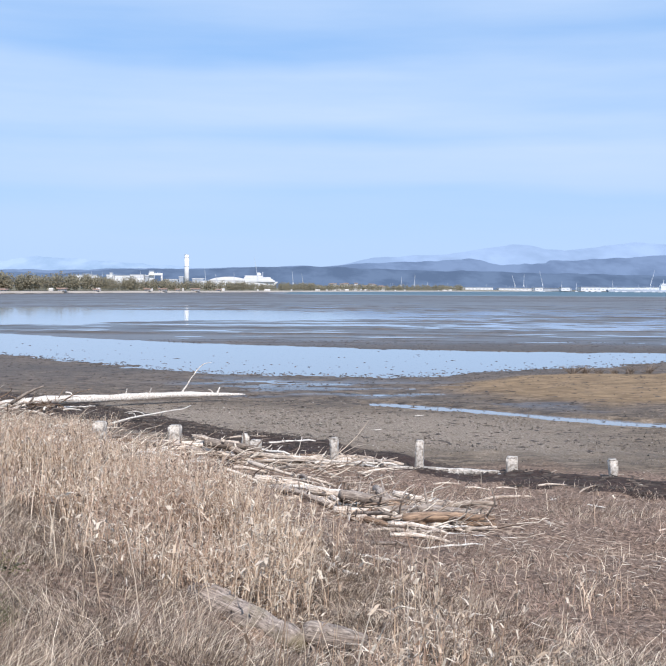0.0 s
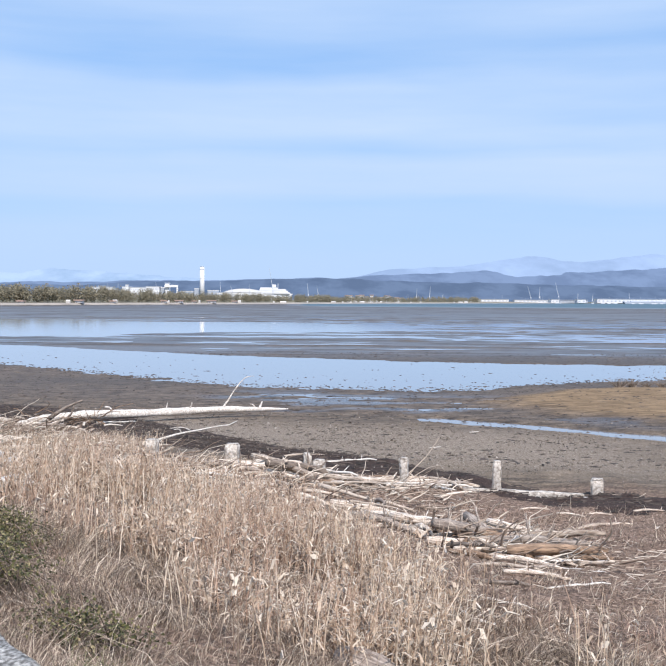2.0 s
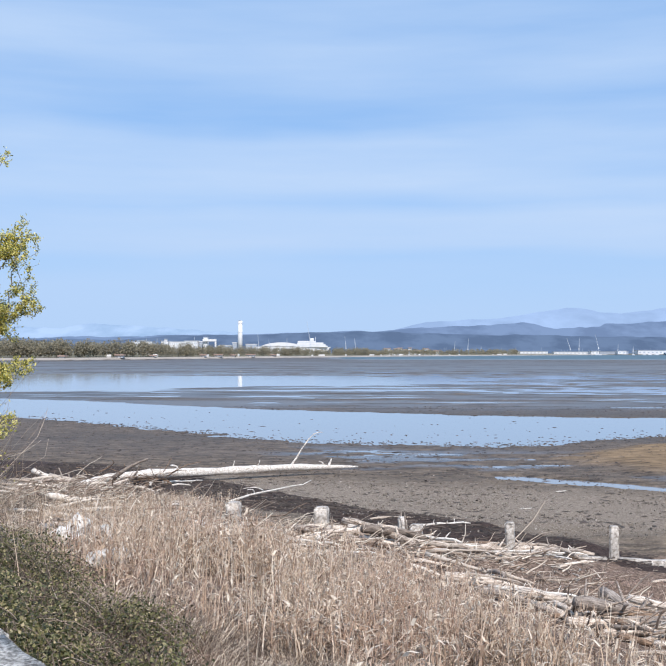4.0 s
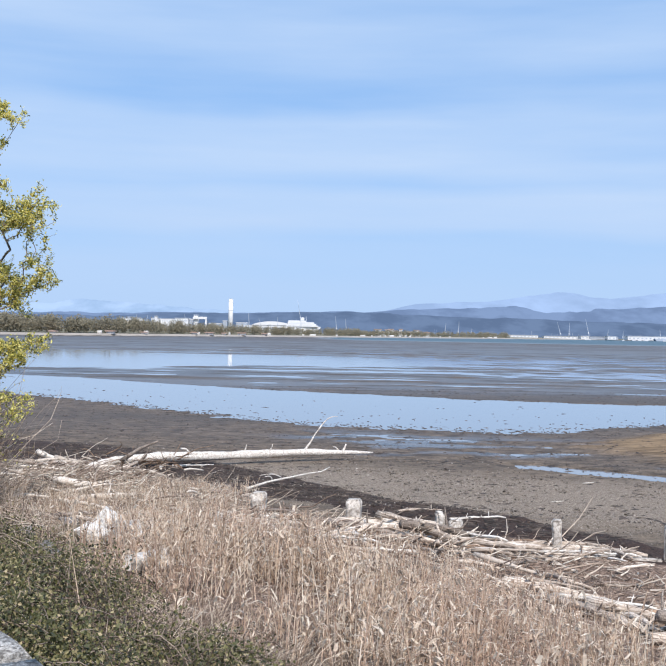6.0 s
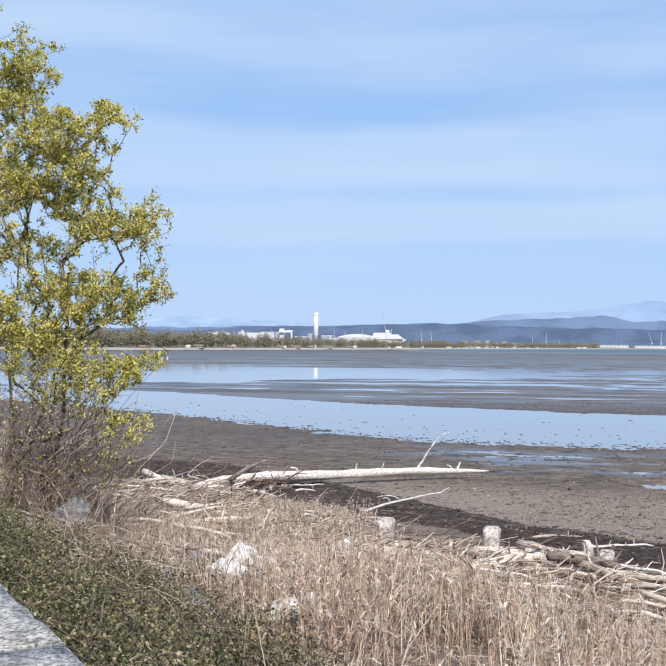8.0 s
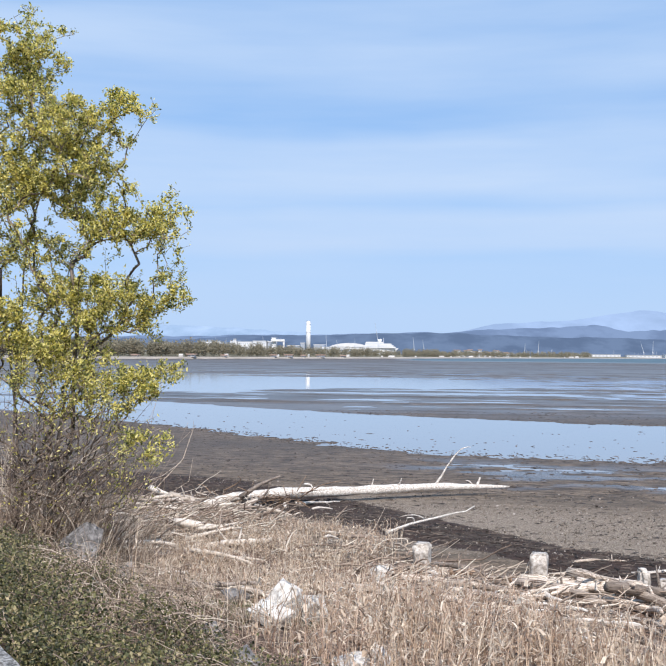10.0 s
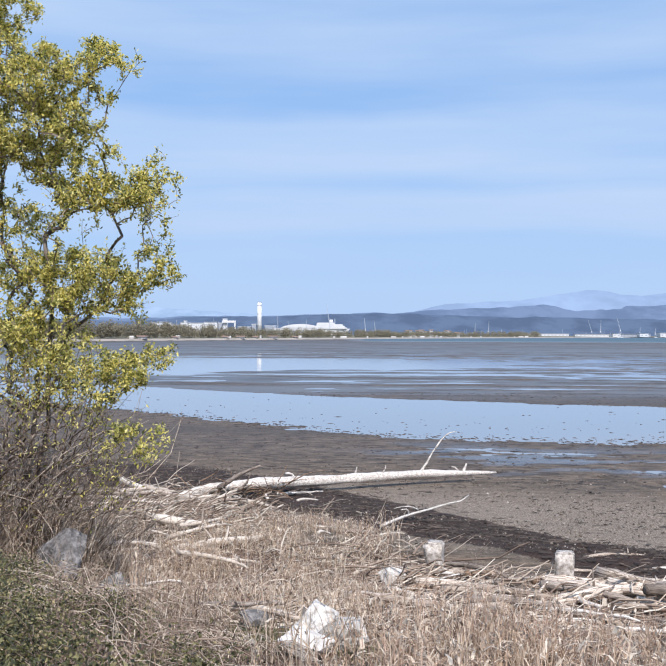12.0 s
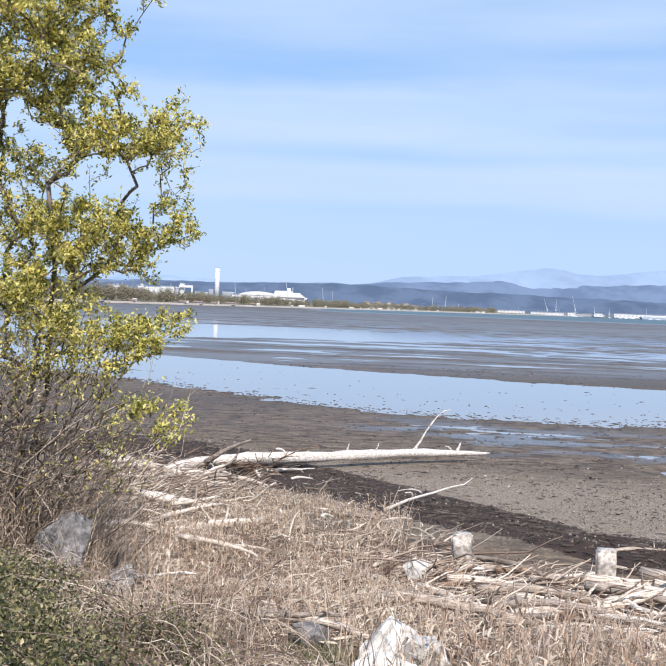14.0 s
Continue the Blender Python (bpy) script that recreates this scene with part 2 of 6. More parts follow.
M_GRASS = plant_material("green_grass", [(0.0, (0.07, 0.085, 0.035)), (0.6, (0.17, 0.18, 0.075)), (1.0, (0.42, 0.36, 0.22))], 0.3)
M_BRAMBLE = plant_material("bramble_leaf", [(0.0, (0.020, 0.024, 0.010)), (0.4, (0.085, 0.09, 0.032)), (0.78, (0.22, 0.205, 0.08)), (1.0, (0.46, 0.37, 0.21))], 0.2, 0.55)
M_STEM = plant_material("bramble_stem", [(0.0, (0.09, 0.058, 0.038)), (0.45, (0.36, 0.27, 0.20)), (1.0, (0.72, 0.62, 0.50))], 0.0)
M_LEAF = plant_material("spring_leaf", [(0.0, (0.06, 0.075, 0.022)), (0.26, (0.27, 0.29, 0.065)), (0.52, (0.78, 0.68, 0.15)), (1.0, (0.97, 0.88, 0.38))], 0.45, 0.5)
M_BARK = plant_material("willow_bark", [(0.0, (0.075, 0.055, 0.04)), (0.6, (0.20, 0.15, 0.11)), (1.0, (0.38, 0.305, 0.24))], 0.0, 0.9)
M_WEED = plant_material("sea_weed", [(0.0, (0.018, 0.013, 0.010)), (0.7, (0.06, 0.045, 0.036)), (1.0, (0.12, 0.09, 0.07))], 0.0, 0.75)
M_WOOD = wood_material("bleached_wood", (0.82, 0.74, 0.64), (0.26, 0.195, 0.145))
M_WOOD_GREY = wood_material("grey_wood", (0.42, 0.37, 0.32), (0.14, 0.11, 0.09))
M_WOOD_BROWN = wood_material("brown_wood", (0.36, 0.25, 0.165), (0.10, 0.065, 0.045))
M_LOG_WHITE = wood_material("white_log", (0.92, 0.88, 0.81), (0.40, 0.33, 0.27), vary=False)
M_CONCRETE = stone_material("old_concrete", [(0.38, (0.27, 0.23, 0.19)), (0.5, (0.54, 0.485, 0.425)), (0.62, (0.74, 0.69, 0.63))], 16.0, 0.012)
M_WALL = stone_material("wall_stone", [(0.40, (0.15, 0.138, 0.122)), (0.5, (0.44, 0.415, 0.375)), (0.60, (0.72, 0.69, 0.64))], 45.0, 0.03)
M_ROCK = stone_material("white_rock", [(0.36, (0.34, 0.31, 0.27)), (0.48, (0.66, 0.63, 0.585)), (0.64, (0.82, 0.80, 0.77))], 9.0, 0.03)
M_ROCK_GREY = stone_material("grey_rock", [(0.36, (0.08, 0.075, 0.07)), (0.5, (0.18, 0.168, 0.16)), (0.64, (0.36, 0.34, 0.325))], 9.0, 0.03)
M_FAR_WHITE = plain("far_white_paint", (0.72, 0.72, 0.72), 0.6, 0, 0.06, 0.02)
M_FAR_GREY = plain("far_grey_cladding", (0.36, 0.40, 0.46), 0.6, 0, 0.15, 0.03)
M_FAR_STEEL = plain("far_crane_paint", (0.50, 0.54, 0.60), 0.5, 0, 0.1, 0.05)
M_FAR_GLASS = plain("far_window", (0.46, 0.50, 0.56), 0.2, 0, 0.2, 0.05)
M_FAR_ROOF = plain("far_roof_tile", (0.42, 0.30, 0.25), 0.8, 0, 0.2, 0.05)
M_BEACH = plain("far_sand", (0.33, 0.295, 0.255), 0.9, 0, 0.15, 0.02)
# pale, close tones: the haze over the far trees is in the colour
M_WOODS = plant_material("far_woods", [(0.0, (0.24, 0.215, 0.165)), (0.5, (0.31, 0.28, 0.195)), (1.0, (0.39, 0.35, 0.24))], 0.35, 0.9)
# each range carries more air haze in its colour, so it pales with distance
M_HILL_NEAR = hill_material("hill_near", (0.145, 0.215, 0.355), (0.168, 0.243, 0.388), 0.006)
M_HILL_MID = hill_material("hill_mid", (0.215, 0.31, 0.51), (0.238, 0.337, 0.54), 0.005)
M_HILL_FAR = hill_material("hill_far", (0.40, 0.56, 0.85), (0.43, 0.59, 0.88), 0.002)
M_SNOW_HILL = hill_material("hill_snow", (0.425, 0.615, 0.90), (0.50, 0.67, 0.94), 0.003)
M_TUFT = plant_material("brown_tuft", [(0.0, (0.12, 0.078, 0.055)), (0.5, (0.42, 0.30, 0.22)), (1.0, (0.80, 0.66, 0.52))], 0.1, 0.8, (0.48, 0.32, 0.25))
M_TRUNK = plant_material("dark_bark", [(0.0, (0.07, 0.056, 0.046)), (0.6, (0.15, 0.125, 0.105)), (1.0, (0.24, 0.20, 0.17))], 0.0, 0.9)
M_WOOD_PILE = plant_material("driftwood_tangle", [(0.0, (0.22, 0.165, 0.13)), (0.4, (0.50, 0.425, 0.35)), (1.0, (0.74, 0.66, 0.57))], 0.0, 0.85)
M_SHELL = plant_material("shell_bits", [(0.0, (0.06, 0.048, 0.038)), (0.5, (0.17, 0.138, 0.108)), (0.85, (0.27, 0.23, 0.19)), (1.0, (0.44, 0.39, 0.34))], 0.0, 0.7)
M_FAR_HUT = plain("far_hut_paint", (0.66, 0.64, 0.61), 0.7, 0, 0.2, 0.06)
# ---- building helpers ----
rng = np.random.default_rng(7)


def smooth(v, a, b):
    t = np.clip((v - a) / (b - a), 0, 1)
    return t * t * (3 - 2 * t)


def value_noise(x, y, seed=0):
    """Soft noise in 0..1 over arrays of plan coordinates."""
    x, y = np.asarray(x, float), np.asarray(y, float)
    xi, yi = np.floor(x), np.floor(y)
    fx, fy = x - xi, y - yi
    fx, fy = fx * fx * (3 - 2 * fx), fy * fy * (3 - 2 * fy)

    def h(a, b):
        s = np.sin(a * 127.1 + b * 311.7 + seed * 74.7) * 43758.5453
        return s - np.floor(s)
    return (h(xi, yi) * (1 - fx) + h(xi + 1, yi) * fx) * (1 - fy) + (h(xi, yi + 1) * (1 - fx) + h(xi + 1, yi + 1) * fx) * fy


def layered(x, y, seed=0, octaves=4):
    return sum(value_noise(x * 2 ** k, y * 2 ** k, seed + k) / 2 ** (k + 1) for k in range(octaves)) / (1 - 0.5 ** octaves)


def mesh_of(name, verts, faces, material, shade_smooth=False):
    me = bpy.data.meshes.new(name)
    me.from_pydata(np.asarray(verts).tolist(), [], faces.tolist() if isinstance(faces, np.ndarray) else faces)
    me.materials.append(material)
    if shade_smooth:
        me.polygons.foreach_set("use_smooth", np.ones(len(me.polygons), bool))
    me.update()
    return me


def part(name, bm, material, parent, label=""):
    """Links a bmesh, or a mesh, as one object under a thing or a part."""
    if isinstance(bm, bmesh.types.BMesh):
        me = bpy.data.meshes.new(name)
        bm.to_mesh(me)
        bm.free()
        me.materials.append(material)
    else:
        me = bm
    ob = new(name, me)
    ob.parent = parent
    return tagged(ob, label)


def thing(name, label, category, at=(0, 0, 0), group="", turn=0.0):
    ob = new(name)
    ob.empty_display_size = 0.2
    ob.matrix_basis = pose(*at, 0, 0, turn)
    return tagged(ob, label, category, group)


def box(x0, x1, y0, y1, z0, z1, bevel=0.0, segments=1):
    bm = bmesh.new()
    bmesh.ops.create_cube(bm, size=1)
    for v in bm.verts:
        v.co = ((x0 + x1) / 2 + v.co.x * (x1 - x0), (y0 + y1) / 2 + v.co.y * (y1 - y0), (z0 + z1) / 2 + v.co.z * (z1 - z0))
    if bevel:
        bmesh.ops.bevel(bm, geom=bm.edges[:], offset=bevel, segments=segments, affect="EDGES")
    return bm


def rough_box(sx, sy, sz, bevel, amount, seed, cuts=3):
    """A worn block standing on z = 0."""
    bm = box(-sx / 2, sx / 2, -sy / 2, sy / 2, 0, sz, bevel, 2)
    bmesh.ops.subdivide_edges(bm, edges=bm.edges[:], cuts=cuts, use_grid_fill=True)
    for v in bm.verts:
        v.co += noise.noise_vector(v.co * 4.5 + Vector((seed * 3.1, seed, 0))) * amount + noise.noise_vector(v.co * 17 + Vector((seed, 0, 2))) * amount * 0.35
    for f in bm.faces:
        f.smooth = True
    return bm


def tube(points, radii, sides=8, seed=0, wobble=0.0):
    """A tapered limb along points; returns vertices and faces."""
    pts = np.asarray(points, float)
    k = len(pts)
    tang = np.gradient(pts, axis=0)
    tang /= np.linalg.norm(tang, axis=1)[:, None] + 1e-9
    ref = np.where(np.abs(tang[:, 2:3]) > 0.9, np.array([[1.0, 0, 0]]), np.array([[0, 0, 1.0]]))
    a = np.cross(tang, ref)
    a /= np.linalg.norm(a, axis=1)[:, None] + 1e-9
    b = np.cross(a, tang)
    ang = np.linspace(0, 2 * math.pi, sides, endpoint=False)
    r = np.asarray(radii, float)[:, None] * np.ones(sides)
    if wobble:
        r = r * (1 + wobble * (np.random.default_rng(seed).random((k, sides)) - 0.5))
    v = pts[:, None, :] + r[:, :, None] * (np.cos(ang)[None, :, None] * a[:, None, :] + np.sin(ang)[None, :, None] * b[:, None, :])
    faces = []
    for i in range(k - 1):
        for j in range(sides):
            j2 = (j + 1) % sides
            faces.append((i * sides + j, i * sides + j2, (i + 1) * sides + j2, (i + 1) * sides + j))
    faces.append(tuple(range(sides))[::-1])
    faces.append(tuple((k - 1) * sides + j for j in range(sides)))
    return v.reshape(-1, 3), faces


def joined(pieces):
    verts, faces, base = [], [], 0
    for v, f in pieces:
        verts.append(v)
        faces.extend(tuple(i + base for i in face) for face in f)
        base += len(v)
    return np.concatenate(verts), faces


def bent(p0, p1, sag, n, seed, rough=0.0):
    """Points from p0 to p1, bowed by sag and unsteady by rough."""
    r = np.random.default_rng(seed)
    t = np.linspace(0, 1, n)[:, None]
    p0, p1 = np.asarray(p0, float), np.asarray(p1, float)
    pts = p0 + (p1 - p0) * t + np.sin(t * math.pi) * np.asarray(sag, float)
    return pts + np.cumsum(r.normal(size=(n, 3)), axis=0) * rough * np.linalg.norm(p1 - p0) * np.sin(np.clip(t, 0, 1) * math.pi * 0.5)


def ribbons(base, height, lean, width, twist, sides3=False, droop=0.0):
    """Many blades (flat, two segments) or stalks (three-sided) at once. lean: the tip's shift in plan."""
    n = len(base)
    lv = np.array([0.0, 0.5, 1.0])
    up = np.stack([height * f - droop * height * f * f for f in lv], 1)
    shift = np.stack([f ** 1.6 * np.ones(n) for f in lv], 1)
    mid = base[:, None, :] + np.concatenate([lean[:, None, :] * shift[:, :, None], up[:, :, None]], 2)
    wd = width[:, None] * np.array([1.0, 0.85, 0.25])
    if sides3:
        ang = twist[:, None] + np.array([0, 2.094, 4.189])
        ring = np.stack([np.cos(ang), np.sin(ang), np.zeros_like(ang)], 2)
        v = mid[:, :, None, :] + wd[:, :, None, None] * ring[:, None, :, :]
        q = np.array([(i * 3 + j, i * 3 + (j + 1) % 3, (i + 1) * 3 + (j + 1) % 3, (i + 1) * 3 + j) for i in range(2) for j in range(3)])
        per = 9
    else:
        side = np.stack([np.cos(twist), np.sin(twist), np.zeros(n)], 1)
        v = np.stack([mid - wd[:, :, None] * side[:, None, :], mid + wd[:, :, None] * side[:, None, :]], 2)
        q = np.array([(0, 1, 3, 2), (2, 3, 5, 4)])
        per = 6
    faces = (np.arange(n)[:, None, None] * per + q[None]).reshape(-1, 4)
    return v.reshape(-1, 3), faces


def sticks(centre, along, width):
    """Short lying straws: three-sided, from centre - along to centre + along."""
    n = len(centre)
    side = np.cross(along, np.array([0, 0, 1.0]))
    side /= np.linalg.norm(side, axis=1)[:, None] + 1e-9
    upv = np.array([0, 0, 1.0])
    ring = np.stack([side * width[:, None], -side * width[:, None], np.broadcast_to(upv, side.shape) * width[:, None] * 1.4], 1)
    ends = np.stack([centre - along, centre + along], 1)
    v = ends[:, :, None, :] + ring[:, None, :, :]
    q = np.array([(0, 1, 4, 3), (1, 2, 5, 4), (2, 0, 3, 5)])
    faces = (np.arange(n)[:, None, None] * 6 + q[None]).reshape(-1, 4)
    return v.reshape(-1, 3), faces


def leaf_quads(centre, size, seed, aspect=0.55):
    """Small folded leaves, each one a bent quad in its own direction."""
    r = np.random.default_rng(seed)
    n = len(centre)
    a = r.normal(size=(n, 3))
    a /= np.linalg.norm(a, axis=1)[:, None]
    b = np.cross(a, r.normal(size=(n, 3)))
    b /= np.linalg.norm(b, axis=1)[:, None]
    c = np.cross(a, b)
    s = size[:, None]
    v = np.stack([centre - a * s, centre + b * s * aspect + c * s * 0.22, centre + a * s, centre - b * s * aspect + c * s * 0.22], 1)
    faces = (np.arange(n)[:, None, None] * 4 + np.array([(0, 1, 2), (0, 2, 3)])[None]).reshape(-1, 3)
    return v.reshape(-1, 3), faces


# ---- the lie of the land ----
WATER_Z = -3.45
WALL_R = (0.803, 0.596)      # across the wall, towards the sea
WALL_D = (-0.596, 0.803)     # along the wall, the way that is walked
WALL_N = 0.22                # the wall's outer face
POST_R = (0.248, 0.969)


def across(x, y):
    return x * WALL_R[0] + y * WALL_R[1] - WALL_N


def beyond(x, y):
    """Metres beyond the row of posts."""
    return x * POST_R[0] + (y - 25.4) * POST_R[1]


def wrack_mask(x, y):
    q = beyond(x, y)
    mid = np.interp(x, [-30, -14, -10, -6, -3, 0, 4, 8, 30], [15, 13.2, 10.6, 7.0, 4.0, 2.7, -0.9, -1.6, -3])
    half = np.interp(x, [-30, -14, -10, -6, -3, 0, 4, 8, 30], [3.4, 3.2, 2.9, 2.5, 1.9, 1.8, 1.6, 1.3, 1.3])
    return 1 - smooth(np.abs(q - mid), half * 0.5, half * 1.25)


def near_bank(x):
    return np.interp(x, [-60, -34, -23, -15, -8, -2, 3, 8, 14, 24, 60], [98, 84, 73, 65.3, 59.3, 57, 56.5, 58.6, 62.8, 69, 76])


def channel(x, y):
    """How far inside the near channel, from 0 at its banks to 1."""
    wob = (layered(x / 3.0, y / 2.0, 3) - 0.5) * 3.5 + (layered(x / 0.7, y / 0.5, 13) - 0.5) * 2.6
    lo = near_bank(x) + wob
    up = np.interp(x, [-80, -35, -19, -6, 5, 15, 28, 70], [124, 109, 96, 88.6, 83.6, 81, 80.5, 85]) + wob * 0.8
    return smooth(y, lo - 0.6, lo + 1.6) * (1 - smooth(y, up - 2.0, up + 0.8))


def stream(x, y):
    mid = np.interp(x, [-2, 2.5, 6, 9.5, 13, 30], [44.5, 42.6, 40.6, 37.9, 36.0, 31]) + (layered(x / 1.5, y / 1.5, 5) - 0.5) * 1.2
    half = np.interp(x, [0, 4, 8, 14, 30], [0.5, 0.85, 1.15, 1.25, 1.6])
    return (1 - smooth(np.abs(y - mid), half * 0.75, half * 1.5)) * smooth(x, 0.5, 3.0)


def spit_mask(x, y):
    d = ((x - 17.5) / 12.5) ** 2 + ((y - 50.5 - 0.12 * (x - 17)) / 8.2) ** 2
    return 1 - smooth(d + (layered(x / 4, y / 4, 8) - 0.5) * 0.7, 0.55, 1.15)


def shore_y(x):
    return np.interp(x, [-2500, -600, -300, -205, -130, 26, 300, 600, 1500, 3000], [560, 560, 600, 656, 883, 1354, 2000, 2650, 2900, 3000])


def height(x, y):
    x, y = np.asarray(x, float), np.asarray(y, float)
    n, q = across(x, y), beyond(x, y)
    bank = np.interp(n, [0, 1, 2, 4, 6, 9, 12, 16, 22, 60], [-0.45, -0.75, -1.05, -1.58, -1.98, -2.42, -2.68, -2.84, -3.0, -3.3])
    beach = np.interp(q + np.interp(x, [-4.5, 2.0], [0.0, 4.2]) * (1 - smooth(q, 2, 12)), [-30, -14, -8, -5, -3, 0, 2, 5, 10, 18, 25], [2.0, 0.0, -1.6, -2.25, -2.66, -2.86, -2.97, -3.11, -3.27, -3.385, -3.42])
    z = np.minimum(bank, beach) + 0.0 * x
    z = z - 0.17 * np.exp(-(((x - 1.2) * 0.8 + (y - 18.3) * 0.6) ** 2 / 2.2 + ((x - 1.2) * 0.6 - (y - 18.3) * 0.8) ** 2 / 6.0))
    z = z - 0.2 * np.exp(-((x + 0.75) ** 2 + (y - 8.1) ** 2) / 0.9)
    rough = (1 - smooth(q, 2, 12)) * smooth(n, 0.4, 1.5)
    z = z + rough * ((layered(x / 1.7, y / 1.7, 1) - 0.5) * 0.32 + (layered(x / 0.35, y / 0.35, 2) - 0.5) * 0.11)
    z = np.maximum(z, -3.42 + 0 * z)
    z = z + smooth(q, 5, 20) * (layered(x / 2.5, y / 1.3, 4) - 0.5) * 0.03
    z = z + wrack_mask(x, y) * (layered(x / 0.8, y / 0.5, 6) * 0.09)
    film = (1 - smooth(np.abs(y - 48.5 + 0.2 * (x - 1)), 3.0, 7.5)) * (1 - smooth(np.abs(x - 1.5), 5.0, 11.0))
    z = z - film * smooth(layered(x / 2.2, y / 0.7, 36), 0.52, 0.66) * 0.045
    far = smooth(y, 30, 48)
    z = z - far * channel(x, y) * 0.11
    z = z + spit_mask(x, y) * 0.20 * (1 - stream(x, y))
    st = stream(x, y)
    z = z * (1 - st) + (WATER_Z - 0.06) * st
    # bars and runnels of the far flats
    right = smooth(x + 0.12 * (y - 100), -16, 16) * (1 - smooth(y, 240, 330))
    bars = (1 - 0.35 * right) * (layered(x / 30.0, y / 4.5, 21, 5) - 0.5) + (0.8 + 0.35 * right) * (layered(x / 7.0, y / 1.5, 27, 4) - 0.5)
    depth = np.interp(y, [80, 95, 125, 230, 290, 420], [0.0, 0.16, 0.30, 0.32, 0.24, 0.12])
    shift = np.interp(y, [80, 110, 150, 220, 260, 420, 900], [0.03, -0.008, -0.012, -0.016, 0.03, 0.06, 0.09])
    flats = bars * depth * (1 + 0.1 * right) + shift - 0.008 * right + 0.026 * right * (1 - smooth(y, 105, 130))
    pool = smooth(y, np.interp(x, [-60, -34, -20, -8, 20], [118, 134, 150, 150, 165]), np.interp(x, [-60, -34, -20, -8, 20], [124, 141, 158, 158, 175]))
    pool = pool * (1 - smooth(y, 200, 226)) * (1 - smooth(x, -14, 12 + 0.1 * y))
    flats = flats - pool * 0.13
    mudback = smooth(y, 83, 100) * (1 - 0.45 * smooth(x, -10, 25)) * (1 - smooth(y, 122, 150))
    flats = flats + mudback * 0.045
    z = z + smooth(y, 82, 92) * (flats - 0.02)
    # open water at the far right, then the land beyond the bay
    sea = smooth(y, 700, 900) * smooth(x / np.maximum(y, 1), -0.06, 0.02)
    z = z - sea * 0.4
    s = shore_y(x)
    z = z + smooth(y, s, s * 1.012) * 1.6 + smooth(y, s * 1.015, s * 1.2) * 1.6
    # the walked verge behind the wall
    return np.where(n < 0, np.where(n < -0.40, 0.0 + (layered(x / 0.6, y / 0.6, 9) - 0.5) * 0.05, -0.2), z)


def terrain():
    rows = [-40.0]
    while rows[-1] < 4950:
        y = rows[-1]
        rows.append(y + (0.15 if -4 < y < 28 else 2.0 if y <= -4 else max(0.15, 0.0068 * y)))
    ys = np.array(rows)
    u = np.linspace(-1, 1, 441)
    u = np.sign(u) * np.abs(u) ** 1.35
    wide = 34 + 0.62 * np.maximum(ys, 0)
    x = -3.0 + wide[:, None] * u[None, :]
    y = np.repeat(ys[:, None], len(u), 1)
    z = height(x, y)
    r, c = x.shape
    idx = np.arange(r * c).reshape(r, c)
    faces = np.stack([idx[:-1, :-1], idx[:-1, 1:], idx[1:, 1:], idx[1:, :-1]], 2).reshape(-1, 4)
    me = mesh_of("ground", np.stack([x, y, z], 2).reshape(-1, 3), faces, M_GROUND, True)
    x, y, z = x.ravel(), y.ravel(), z.ravel()
    q, n = beyond(x, y), across(x, y)
    masks = {
        "soil": (1 - smooth(q + (layered(x / 1.5, y / 1.5, 31) - 0.5) * 2.5, 0.0, 3.2)),
        "wrack": wrack_mask(x, y) * smooth(layered(x / 1.3, y / 0.6, 33), 0.18, 0.42),
        "tan": spit_mask(x, y) * 0.95,
        "shell": smooth(q, 2, 6) * (1 - smooth(q, 11, 17)) * (1 - smooth(x, 4, 14)) * 0.95,
        "land": smooth(y - shore_y(x) * 1.01, 0, 8),
        "wet": smooth(q, 8, 24) * (1 - smooth(z, -3.42, -3.22)) * (0.40 + 0.44 * smooth(y, 78, 100) + 0.58 * smooth(layered(x / 3.2, y / 1.3, 35), 0.50, 0.60) * (1 - smooth(np.abs(y - 47 + 0.25 * x), 4, 11)) * (1 - smooth(np.abs(x - 3), 8, 14))),
    }
    for key, val in masks.items():
        a = me.attributes.new(key, "FLOAT", "POINT")
        a.data.foreach_set("value", val.astype(np.float32))
    ob = new("ground", me)
    return tagged(ob, "earth bank running down to a grey-brown tidal mudflat", "ground", kind="structure")


terrain()
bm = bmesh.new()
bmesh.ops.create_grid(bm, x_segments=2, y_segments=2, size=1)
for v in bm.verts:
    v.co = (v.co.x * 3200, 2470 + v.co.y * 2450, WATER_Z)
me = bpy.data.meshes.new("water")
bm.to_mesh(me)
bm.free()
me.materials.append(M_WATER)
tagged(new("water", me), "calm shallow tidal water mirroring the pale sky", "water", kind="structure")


# ---- sea wall ----
def along_wall(s, n, z):
    """A place by metres along the wall, metres outside its outer face, and height."""
    return Vector((WALL_D[0] * s + WALL_R[0] * (n + WALL_N), WALL_D[1] * s + WALL_R[1] * (n + WALL_N), z))


